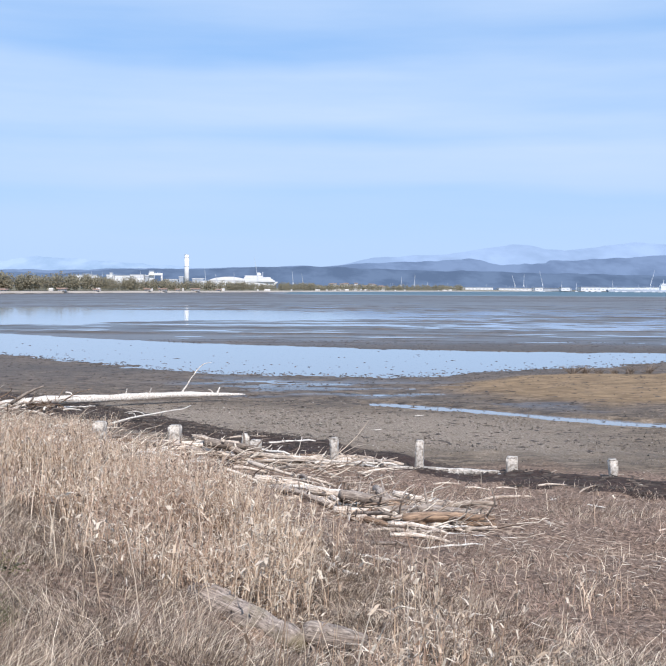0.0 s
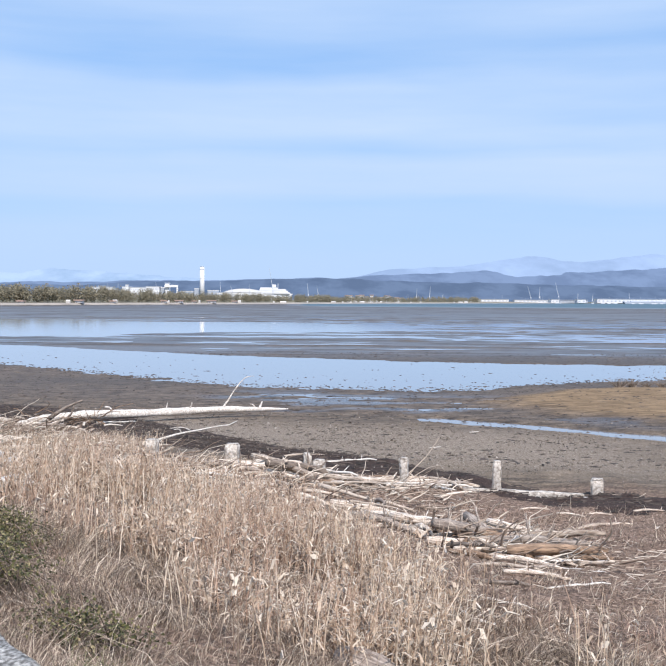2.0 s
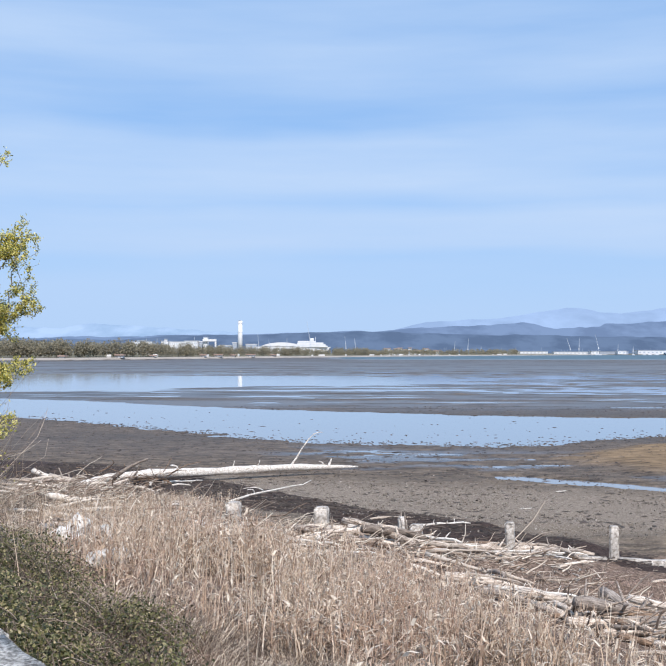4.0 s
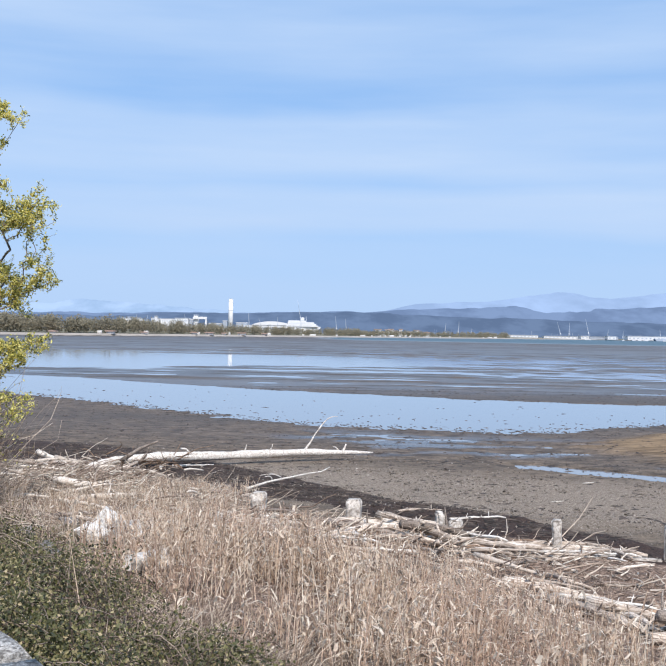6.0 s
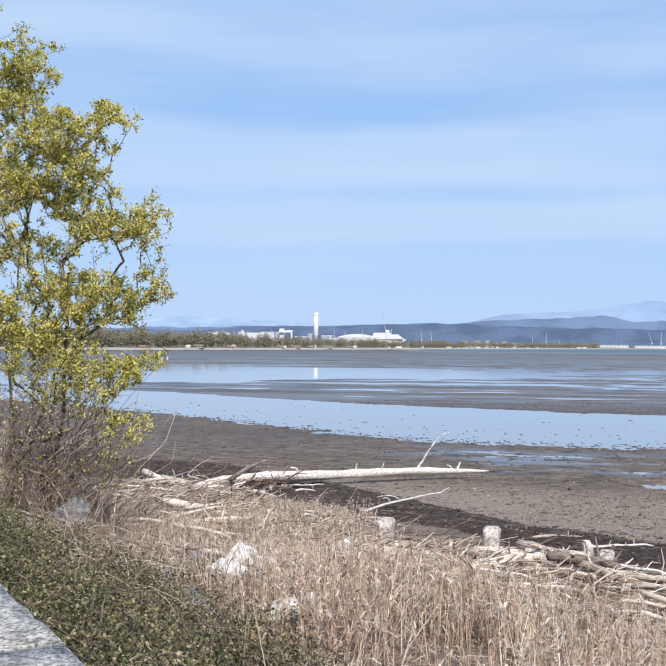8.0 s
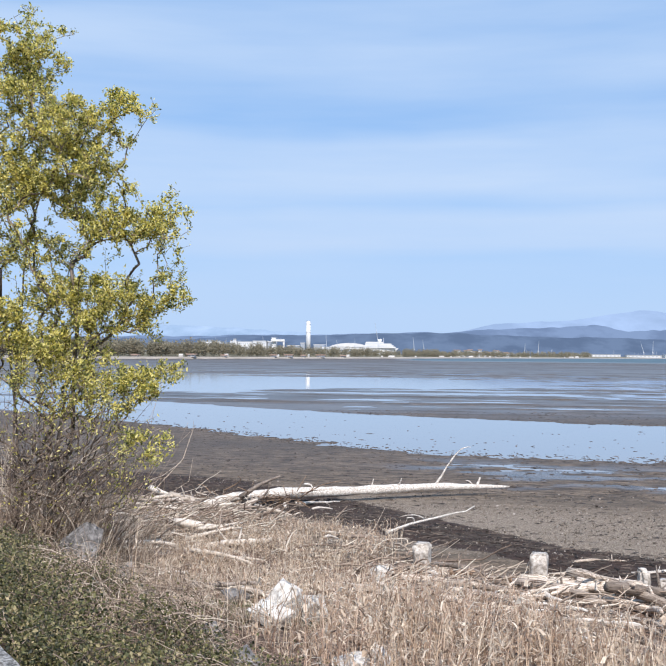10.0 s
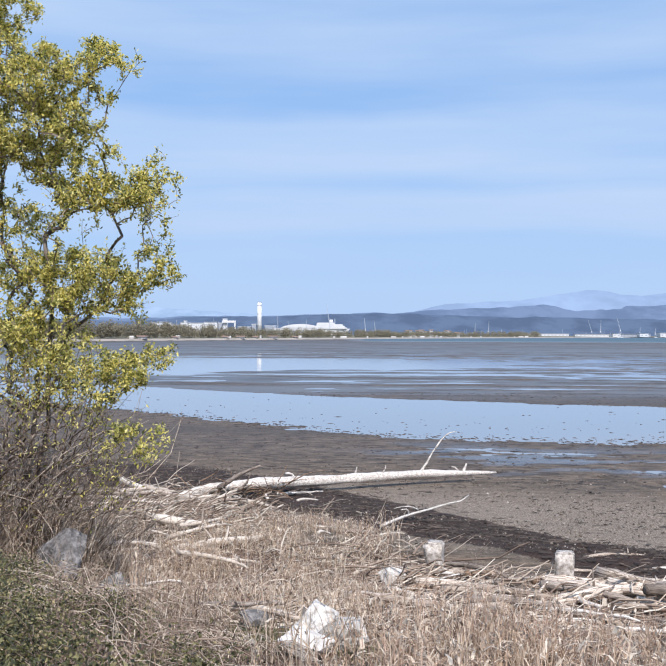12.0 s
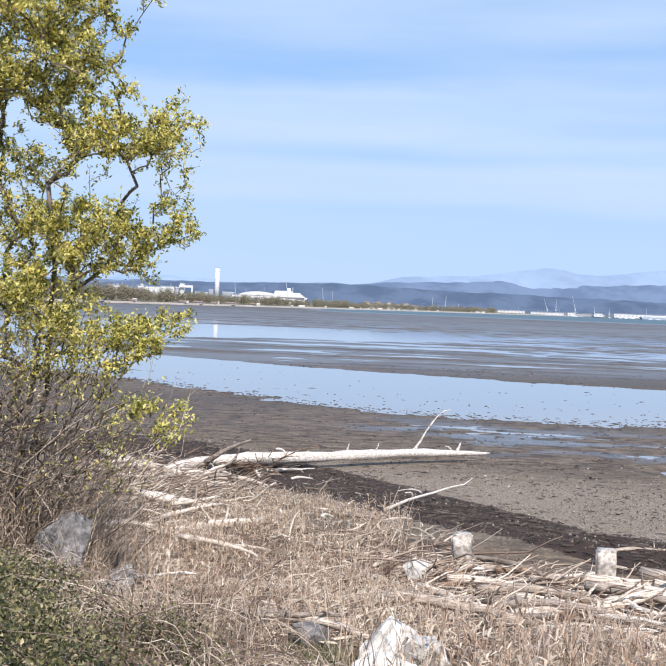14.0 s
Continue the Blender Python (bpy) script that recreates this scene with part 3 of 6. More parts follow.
sea_wall = tagged(new("sea_wall"), "low grey stone sea wall with worn pale coping", "wall", kind="structure")
sea_wall.matrix_basis = Matrix.Translation(along_wall(0, 0, -0.5)) @ pose(0, 0, 0, 0, 0, math.degrees(math.atan2(WALL_D[1], WALL_D[0])))
part("wall_body", box(-6, 30, 0.03, 0.38, -1.1, 0.575, 0.01), M_WALL, sea_wall)
coping = []
for k in range(4):
    b = rough_box(1.17, 0.42, 0.12, 0.022, 0.018, 11 + k, 4)
    me = bpy.data.meshes.new("coping_stone")
    b.to_mesh(me)
    b.free()
    me.materials.append(M_WALL)
    coping.append(me)
for k in range(30):
    ob = new("coping_stone", coping[k % 4])
    ob.parent = sea_wall
    ob.matrix_basis = pose(-5.4 + 1.19 * k, 0.20 + rng.uniform(-0.01, 0.01), 0.58 + rng.uniform(-0.006, 0.008), 0, 0, 180 * (k % 2))


# ---- row of concrete posts ----
def post(x, y, top, foot, sx, sy, turn, seed, label):
    ob = thing("concrete_post", label, "post", (x, y, foot - 0.25), "row of posts along the beach", turn)
    part("shaft", rough_box(sx, sy, top - foot + 0.25, 0.022, 0.03, seed, 4), M_CONCRETE, ob)
    cap = rough_box(sx * 0.86, sy * 0.86, 0.03, 0.01, 0.012, seed + 5, 2)
    bmesh.ops.translate(cap, verts=cap.verts[:], vec=(0, 0, top - foot + 0.235))
    part("cap", cap, M_CONCRETE, ob)
    return ob


POST_TURN = -14
post(-6.46, 27.05, -2.16, -2.75, 0.31, 0.30, POST_TURN, 1, "squat weathered concrete post among dry reeds")
post(-4.27, 26.3, -2.15, -2.75, 0.31, 0.30, POST_TURN + 3, 2, "squat pitted concrete post beside driftwood logs")
post(-2.05, 25.85, -2.47, -2.95, 0.26, 0.24, POST_TURN - 6, 3, "broken concrete post stump leaning on driftwood")
post(0.04, 25.35, -2.33, -3.1, 0.20, 0.24, POST_TURN, 4, "slim weathered concrete post above scattered driftwood")
post(2.23, 24.75, -2.30, -3.2, 0.20, 0.24, POST_TURN + 2, 5, "tall slim concrete post at the tide line")
post(4.56, 24.45, -2.66, -3.25, 0.30, 0.26, POST_TURN, 6, "squat concrete post beside dark seaweed")
post(6.94, 23.6, -2.57, -3.25, 0.22, 0.26, POST_TURN + 5, 7, "leaning concrete post at the end of the row").matrix_basis @= pose(0, 0, 0, 0, -4, 0)
lump = thing("concrete_lump", "pale broken concrete lump beside a post stump", "rubble", (-2.35, 26.3, -2.72), turn=20)
part("block", rough_box(0.2, 0.2, 0.33, 0.04, 0.05, 9, 3), M_CONCRETE, lump)


def beam(p0, p1, w, h, seed, label):
    p0, p1 = Vector(p0), Vector(p1)
    d = p1 - p0
    ob = thing("concrete_beam", label, "beam", p0, "", 0)
    ob.matrix_basis = Matrix.Translation((p0 + p1) / 2) @ d.to_track_quat("X", "Z").to_matrix().to_4x4()
    part("block", rough_box(d.length, w, h, 0.02, 0.025, seed, 5), M_CONCRETE, ob)


beam((0.1, 25.15, -3.1), (2.05, 24.65, -3.14), 0.2, 0.18, 21, "low concrete kerb beam between two posts")
beam((2.3, 24.6, -3.15), (4.2, 24.2, -3.17), 0.2, 0.2, 22, "low concrete kerb beam half sunk in weed")
beam((4.1, 23.95, -3.12), (4.75, 23.8, -3.13), 0.22, 0.12, 23, "broken slab of concrete lying below a post")
beam((4.7, 24.2, -3.15), (5.7, 23.8, -3.17), 0.3, 0.12, 24, "pale flat concrete slab on the tide line")


# ---- rocks ----
def rock(x, y, sx, sy, sz, seed, material_used, label, sink=0.12, turn=0.0, lift=None):
    r = np.random.default_rng(seed)
    bm = bmesh.new()
    for k in range(15):
        d = r.normal(size=3)
        d = d / np.linalg.norm(d) * r.uniform(0.36, 0.62)
        bm.verts.new((d[0], d[1], max(d[2], -0.4)))
    hull = bmesh.ops.convex_hull(bm, input=bm.verts[:])
    bmesh.ops.delete(bm, geom=[v for v in hull["geom_interior"] if isinstance(v, bmesh.types.BMVert)], context="VERTS")
    bmesh.ops.bevel(bm, geom=bm.edges[:], offset=0.02, segments=1, affect="EDGES")
    bmesh.ops.triangulate(bm, faces=bm.faces[:])
    bmesh.ops.subdivide_edges(bm, edges=bm.edges[:], cuts=3)
    for v in bm.verts:
        c = v.co + noise.noise_vector(v.co * 3.2 + Vector((seed, 0, 0))) * 0.07 + noise.noise_vector(v.co * 13 + Vector((seed, 0, 0))) * 0.025
        v.co = (c.x * sx, c.y * sy, (c.z + 0.38) * sz)
    z = float(height(x, y)) - sink if lift is None else lift
    ob = thing("rock", label, "rock", (x, y, z), turn=turn)
    part("stone", bm, material_used, ob)
    return ob


rock(-8.05, 19.2, 0.7, 0.5, 0.68, 1, M_ROCK, "jagged white limestone block in the reeds", 0.12, 20)
rock(-7.82, 19.4, 0.8, 0.45, 0.45, 14, M_ROCK, "sloping white limestone slab leaning on a block", 0.04, -22)
rock(-8.1, 18.7, 0.6, 0.45, 0.46, 2, M_ROCK, "pale limestone slab half hidden by dry reeds", 0.08, -10)
rock(-8.75, 19.75, 0.4, 0.34, 0.34, 15, M_ROCK_GREY, "small grey rock beside white limestone", 0.02, 35)
rock(-6.75, 17.1, 0.36, 0.32, 0.32, 3, M_ROCK, "small white rock in matted dry grass", 0.0, 40)
rock(-7.2, 26.55, 0.5, 0.42, 0.5, 4, M_ROCK, "pointed white rock beside a concrete post", 0.05, 15)
rock(-7.8, 15.4, 0.46, 0.4, 0.36, 5, M_ROCK_GREY, "lichen-grey rock among brambles and dry grass", 0.0, 60)
rock(-8.2, 15.9, 0.4, 0.36, 0.36, 6, M_ROCK_GREY, "brownish-grey rock among brambles", 0.02, 10)
rock(-12.15, 23.75, 0.95, 0.85, 1.38, 7, M_ROCK_GREY, "big grey boulder under the willow", 0.1, 30)
rock(-12.15, 22.3, 0.34, 0.3, 0.4, 8, M_ROCK, "pale stone beside a grey boulder", 0.03, 80)
rock(-14.6, 27.6, 0.8, 0.6, 0.6, 9, M_ROCK_GREY, "grey boulder behind bare twigs", 0.08, 110)
rock(-11.35, 23.3, 0.5, 0.42, 0.5, 12, M_ROCK_GREY, "weathered stone in dry grass", 0.05, 75)
rock(-6.9, 16.6, 0.55, 0.4, 0.34, 13, M_ROCK, "broken white limestone piece in the grass", 0.02, 15)


# ---- driftwood ----
def log_mesh(name, length, radius, seed, material_used, taper=0.55, bow=0.09, sides=9, stubs=2):
    """A bleached log lying along x, its underside at z = 0."""
    r = np.random.default_rng(seed)
    pts = bent((-length / 2, 0, radius), (length / 2, 0, radius * 0.9), (0, bow * length * r.uniform(-1, 1), bow * length * 0.3), 9, seed, 0.013)
    rad = radius * np.linspace(1, taper, 9) * r.uniform(0.88, 1.1, 9)
    rad[0] *= 0.82
    rad[-1] *= 0.7
    pieces = [tube(pts, rad, sides, seed, 0.25)]
    for k in range(stubs):
        i = int(r.integers(2, 8))
        d = np.array([r.uniform(-0.4, 0.6), r.normal() * 0.7, abs(r.normal()) * 0.7 + 0.15])
        d *= radius * r.uniform(2.0, 5.0) / np.linalg.norm(d)
        pieces.append(tube(bent(pts[i], pts[i] + d, (0, 0, 0.02), 4, seed + k, 0.03), radius * np.array([0.34, 0.26, 0.18, 0.08]), 6, seed + k, 0.2))
    return [mesh_of(name if k == 0 else "stub", *p, material_used, True) for k, p in enumerate(pieces)]


LOG_KINDS = []
for k, (ln, ra, mt, st) in enumerate([(2.4, 0.11, M_WOOD, 2), (1.6, 0.08, M_WOOD, 1), (3.0, 0.14, M_WOOD_GREY, 2), (1.1, 0.06, M_WOOD, 2), (1.9, 0.07, M_WOOD_GREY, 3),
                                      (0.9, 0.09, M_WOOD_BROWN, 0), (1.4, 0.045, M_WOOD, 2), (2.1, 0.05, M_LOG_WHITE, 3), (1.3, 0.10, M_WOOD_BROWN, 1), (0.8, 0.04, M_LOG_WHITE, 1)]):
    LOG_KINDS.append((log_mesh("log", ln, ra, 40 + k, mt, stubs=st), ln, ra))
LOG_LABELS = ["bleached driftwood log with a broken stub", "short pale driftwood log", "long grey driftwood trunk", "pale stubby driftwood branch", "forked grey driftwood branch",
              "brown rotting chunk of driftwood", "thin bleached driftwood stick", "white peeled driftwood branch", "brown driftwood log with flaking bark", "small white driftwood stick"]


LOOSE = []


def driftwood(kind, x, y, turn, tilt=0.0, lift=0.0, scale=1.0, roll=0.0, label="", loose=False):
    me, ln, ra = LOG_KINDS[kind]
    d = np.array([math.cos(radians(turn)), math.sin(radians(turn))]) * ln * scale * 0.4
    za, zb = float(height(x - d[0], y - d[1])), float(height(x + d[0], y + d[1]))
    slope = math.degrees(math.atan2(zb - za, ln * scale * 0.8))
    place = pose(x, y, (za + zb) / 2 + lift - 0.02, 0, 0, turn) @ pose(0, 0, 0, 0, -slope - tilt, 0) @ pose(0, 0, 0, roll, 0, 0) @ Matrix.Scale(scale, 4)
    if loose:
        for piece in me:
            c = np.array([v.co for v in piece.vertices])
            m = np.array(place)
            LOOSE.append((c @ m[:3, :3].T + m[:3, 3], [tuple(f.vertices) for f in piece.polygons]))
        return None
    ob = thing("driftwood", label or LOG_LABELS[kind] + " on the strand", "driftwood", (x, y, 0), "driftwood along the strand")
    ob.matrix_basis = place
    for piece in me:
        part("trunk" if piece is me[0] else "stub", piece, None, ob)
    return ob


# the tangle above the beach
for k in range(110):
    kind = int(rng.choice([0, 0, 1, 1, 2, 3, 3, 4, 5, 5, 8, 8, 7, 9]))
    a, b = rng.normal() * 0.55, rng.normal() * 0.62
    x, y = 1.2 + 1.0 * a - 0.8 * b, 18.4 - 1.4 * a - 0.7 * b
    driftwood(kind, x, y, rng.normal(-26, 55), rng.normal() * 6, rng.uniform(0.0, 0.2) * math.exp(-(a * a + b * b)), rng.uniform(0.42, 0.82), rng.uniform(-30, 30))
for x, y, kind, turn, tilt, lift, sc in [(1.7, 17.6, 2, -22, 3, 0.18, 0.75), (1.2, 18.3, 8, -35, -4, 0.25, 1.2), (2.1, 17.1, 8, -10, 0, 0.1, 1.1), (0.4, 18.9, 2, -42, 2, 0.1, 0.7), (1.5, 18.9, 0, -30, 5, 0.2, 0.8),
                                         (0.6, 17.4, 4, -60, 14, 0.12, 0.8), (2.3, 17.9, 4, -55, 10, 0.1, 0.7), (1.9, 16.5, 7, 8, 2, 0.05, 0.6), (-0.7, 20.3, 0, -12, 2, 0.1, 0.9), (0.9, 19.6, 7, -20, 3, 0.14, 0.9)]:
    driftwood(kind, x, y + 0.2, turn, tilt * 0.6, lift * 0.5, sc)
for x, y, kind, turn, tilt, lift, sc in [(1.25, 17.9, 7, -60, 24, 0.25, 0.6), (0.9, 18.3, 4, -100, 28, 0.25, 0.55), (2.2, 18.3, 0, -18, 4, 0.28, 0.8), (1.8, 18.6, 0, -40, -6, 0.32, 0.7), (0.2, 19.0, 0, -34, 3, 0.22, 0.8), (1.9, 17.0, 8, -8, 2, 0.16, 1.1), (-0.3, 19.4, 7, -20, 5, 0.25, 0.8), (2.5, 17.2, 3, 60, 20, 0.1, 0.7)]:
    driftwood(kind, x, y, turn, tilt, lift * 0.7, sc)
# along the posts
for k in range(70):
    kind = int(rng.choice([0, 1, 3, 4, 6, 7, 7, 9, 9, 5, 3]))
    x = rng.uniform(-7.0, 1.2)
    q = -abs(rng.normal()) * 1.7 + 0.4
    y = 25.4 + (q - x * POST_R[0]) / POST_R[1]
    driftwood(kind, x, y, rng.normal(-14, 32), rng.normal() * 4, rng.uniform(0, 0.14), rng.uniform(0.4, 0.9), rng.uniform(-60, 60))
for x, y, kind, turn, tilt, lift, sc in [(-3.1, 25.8, 0, -18, 2, 0.2, 1.5), (-2.3, 25.1, 2, -16, -1, 0.22, 1.0), (-3.6, 25.3, 0, -12, 2, 0.2, 1.5), (-2.9, 25.2, 0, -24, 1, 0.3, 1.3), (-1.8, 25.2, 7, -8, 2, 0.3, 1.2), (-2.5, 25.7, 1, -20, 2, 0.25, 1.7), (-0.9, 25.0, 0, -5, 1, 0.1, 1.1), (-1.0, 24.6, 1, 12, 1, 0.1, 1.3), (-0.3, 25.6, 8, 14, 3, 0.05, 1.0),
                                         (0.9, 25.0, 2, -17, 0, 0.02, 0.6), (-5.2, 25.2, 1, -20, 0, 0.1, 1.0), (-6.0, 24.6, 2, -25, 2, 0.12, 0.8), (-5.0, 26.1, 6, -24, 6, 0.1, 1.3), (-6.3, 23.2, 2, -30, 3, 0.1, 0.6),
                                         (5.7, 21.4, 6, 25, 5, 0.03, 0.9), (-7.3, 25.0, 0, 22, 4, 0.1, 0.7), (-6.9, 24.6, 0, -22, 2, 0.1, 1.0), (-5.2, 24.6, 0, -16, 2, 0.12, 1.1), (-4.0, 25.2, 2, -14, 1, 0.14, 0.8), (-4.6, 24.2, 0, -20, 0, 0.08, 1.0), (-3.4, 24.5, 1, -10, 3, 0.1, 1.1), (-5.9, 23.6, 1, -28, 3, 0.1, 1.1), (-2.6, 24.3, 1, -25, 0, 0.1, 1.2), (-4.9, 23.3, 7, 14, 3, 0.1, 0.9), (-2.9, 23.6, 4, -30, 2, 0.1, 0.9), (-1.6, 23.9, 0, -22, 2, 0.1, 0.8), (-1.4, 22.6, 4, -34, 3, 0.1, 0.9), (-0.4, 21.8, 0, -28, 2, 0.1, 0.7)]:
    driftwood(kind, x, y, turn + rng.normal(0, 22), tilt + rng.normal(0, 5), lift * 0.8, sc * rng.uniform(0.55, 0.85))
for x, y, kind, turn, lift, sc, label in [(-3.4, 25.85, 0, -17, 0.12, 1.05, "thick white driftwood log beside a post"), (-2.7, 25.45, 0, -24, 0.2, 0.85, "thick white driftwood log on a heap of straw"), (-3.9, 25.4, 1, -8, 0.16, 1.0, "pale driftwood log beside a post"),
                                         (-0.85, 25.15, 0, 8, 0.08, 0.55, "short pale log against a post"), (-0.6, 24.9, 8, 2, 0.05, 0.7, "brown log with flaking bark against a post"), (1.0, 25.1, 0, -11, 0.06, 0.75, "bleached log between two posts"), (0.9, 24.75, 7, -9, 0.04, 0.8, "white peeled branch between two posts"),
                                         (-1.6, 24.6, 0, -30, 0.12, 0.8, "pale driftwood log on the strand"), (-6.0, 25.6, 0, -12, 0.14, 0.7, "pale driftwood log beside a post"), (-5.6, 24.9, 1, -20, 0.15, 1.1, "pale driftwood log in reed straw")]:
    driftwood(kind, x, y, turn, 1, lift, sc, 0, label)
# round the root of the fallen tree and below the willow
for k in range(44):
    kind = int(rng.choice([1, 3, 4, 4, 6, 2, 9, 9, 3, 5]))
    x = rng.normal(-12.3, 1.5)
    y = rng.uniform(27.5, 38.5)
    x = x + (y - 33) * -0.08
    driftwood(kind, x, y, rng.normal(-5, 75), rng.normal() * 7, rng.uniform(0, 0.2), rng.uniform(0.35, 0.8), rng.uniform(-30, 30), loose=True)
for k in range(26):
    kind = int(rng.choice([1, 3, 4, 6, 6, 7, 9, 9]))
    x, y = rng.uniform(-10.5, -6.8), rng.uniform(21.5, 34)
    driftwood(kind, x, y, rng.normal(5, 60), rng.normal() * 7, rng.uniform(0, 0.1), rng.uniform(0.3, 0.7), rng.uniform(-30, 30), loose=True)
# piled against the root end of the fallen tree
for k in range(64):
    kind = int(rng.choice([1, 3, 4, 4, 6, 7, 7, 9, 3, 0]))
    a, b = rng.normal() * 0.8, rng.normal() * 0.6
    driftwood(kind, -13.9 + 1.25 * a + 0.35 * b, 36.6 + 0.5 * a - 2.1 * b, rng.normal(0, 45), rng.normal() * 10, rng.uniform(0.0, 0.34) * math.exp(-0.6 * (a * a + b * b)), rng.uniform(0.4, 0.95), rng.uniform(-60, 60), loose=True)
# strewn up the bank between the heap and the posts
for k in range(36):
    kind = int(rng.choice([1, 3, 4, 6, 7, 9, 9, 3]))
    x = rng.uniform(-4.2, 1.2)
    driftwood(kind, x, rng.uniform(19.0, 24.0) - 0.25 * x, rng.normal(-25, 45), rng.normal() * 6, rng.uniform(0, 0.14), rng.uniform(0.35, 0.8), rng.uniform(-60, 60), loose=k % 2 == 0)
# branches beside the white rocks
driftwood(4, -8.95, 20.2, -24, 3, 0.2, 0.62, 10, "forked pale driftwood branch beside white rocks")
driftwood(1, -8.7, 19.95, -28, 2, 0.16, 0.7, 0, "short pale driftwood log beside white rocks")
driftwood(0, -7.05, 23.2, -26, 2, 0.12, 0.8, 0, "thick bleached log half buried in reed straw")
driftwood(7, -11.2, 24.3, 6, 3, 0.12, 0.75, 0, "thin pale branch lying over dry grass")
driftwood(2, -5.6, 24.0, -8, 2, 0.16, 0.5, 0)
driftwood(7, -4.4, 23.6, -30, 2, 0.18, 0.8, 0)
# loose sticks on the open bank and the mud
for x, y, kind, turn, sc in [(3.6, 20.2, 6, 20, 0.9), (4.6, 20.0, 9, 60, 0.5), (5.4, 19.6, 9, -40, 0.5), (3.2, 21.3, 1, -8, 0.35), (3.9, 21.6, 1, 5, 0.3), (2.6, 22.0, 1, 12, 0.4), (5.0, 21.9, 1, 0, 0.4),
                             (6.1, 17.2, 6, 30, 0.4), (1.6, 33.5, 9, 10, 0.5), (3.5, 38.0, 9, 15, 0.5), (-2.6, 30.2, 6, 6, 0.9), (-1.2, 29.3, 7, 4, 0.8), (-3.3, 29.0, 6, -12, 0.7), (-0.35, 12.2, 1, -52, 0.7), (-0.1, 12.0, 9, -40, 0.8), (0.35, 13.0, 7, -30, 0.5), (-0.9, 14.2, 9, 20, 0.9), (0.6, 14.6, 4, -40, 0.6), (1.3, 15.2, 1, -15, 0.6), (1.8, 14.6, 7, 10, 0.5), (1.0, 16.0, 6, -30, 0.8)]:
    driftwood(kind, x, y, turn, 2, 0.0, sc)


tagged(new("driftwood_pile", mesh_of("driftwood_pile", *joined(LOOSE), M_WOOD_PILE, True)), "tangle of small bleached driftwood on the upper strand", "driftwood", kind="stuff")


def fallen_trunk():
    ob = thing("fallen_tree", "long white bleached tree trunk lying on the mud with torn roots", "tree trunk", (-8, 41, -3.3))
    base = np.array([-8, 41, -3.3])
    pts = np.array([(-13.6, 38.1, -3.2), (-12.6, 38.6, -3.0), (-11.2, 39.2, -2.93), (-9.6, 40.1, -2.96), (-8.0, 41.15, -2.98), (-6.2, 42.25, -3.0), (-4.8, 43.1, -3.07), (-3.65, 43.8, -3.13)]) - base
    t = np.linspace(0, 7, 36)
    line = np.stack([np.interp(t, np.arange(8), pts[:, k]) for k in range(3)], 1)
    v, f = tube(line, np.interp(t, [0, 1, 2, 4, 6, 7], [0.10, 0.15, 0.165, 0.15, 0.10, 0.035]) * (0.86 + 0.28 * value_noise(t * 2.3, t * 0, 3)), 14, 3, 0.30)
    part("trunk", mesh_of("trunk", v, f, M_LOG_WHITE, True), None, ob)

    def limb(p, q2, r0, sag, seed, label="", wood=M_LOG_WHITE, onto=None, name="branch"):
        k = 8
        v, f = tube(bent(np.array(p) - base, np.array(q2) - base, sag, k, seed, 0.012), np.linspace(r0, r0 * 0.35, k), 7, seed, 0.2)
        return part(name, mesh_of(name, v, f, wood, True), None, onto or ob, label)
    upright = limb((-6.3, 42.25, -3.0), (-5.75, 42.5, -2.14), 0.05, (0.0, 0, 0.0), 5, "upright peeled branch")
    limb((-5.77, 42.5, -2.18), (-5.4, 42.6, -1.72), 0.034, (-0.02, 0, 0.02), 16, "", M_LOG_WHITE, upright, "twig")
    limb((-5.42, 42.6, -1.74), (-5.05, 42.9, -1.66), 0.022, (0, 0, 0.04), 6, "", M_LOG_WHITE, upright, "twig")
    limb((-8.4, 40.9, -2.95), (-8.3, 40.9, -2.58), 0.04, (0, 0, 0), 7)
    limb((-7.6, 41.4, -2.95), (-7.4, 41.4, -2.62), 0.035, (0.05, 0, 0), 8)
    limb((-4.85, 43.05, -3.1), (-4.7, 43.1, -2.75), 0.07, (0, 0, 0), 9)
    limb((-4.95, 43.0, -3.05), (-5.2, 43.0, -2.82), 0.035, (0, 0, 0.06), 10)
    limb((-12.3, 38.3, -2.95), (-11.0, 38.2, -2.25), 0.085, (0, 0, 0.05), 11, "snapped root limb", M_WOOD_GREY, None, "root")
    limb((-11.7, 38.2, -3.0), (-11.35, 38.1, -2.45), 0.05, (0.1, 0, 0), 12, "", M_WOOD_GREY)
    limb((-10.6, 38.6, -3.14), (-9.2, 39.3, -3.2), 0.045, (0, 0, 0.02), 14)
    limb((-10.4, 39.1, -2.6), (-10.15, 39.0, -2.9), 0.04, (0.12, 0, 0.1), 15)
    for k in range(60):
        a = rng.normal(size=3) * np.array([0.55, 0.35, 0.24])
        p = np.array([-10.7 - 1.4 * (k % 3 == 0) - 2.4 * (k % 5 == 0), 38.5, -2.98]) + a * 0.4
        limb(p, p + a * 0.9 + np.array([0, -0.15, 0.02]), rng.uniform(0.01, 0.025), rng.normal(size=3) * 0.08, 60 + k, "", M_WOOD_BROWN, None, "root")
    return ob


fallen_trunk()


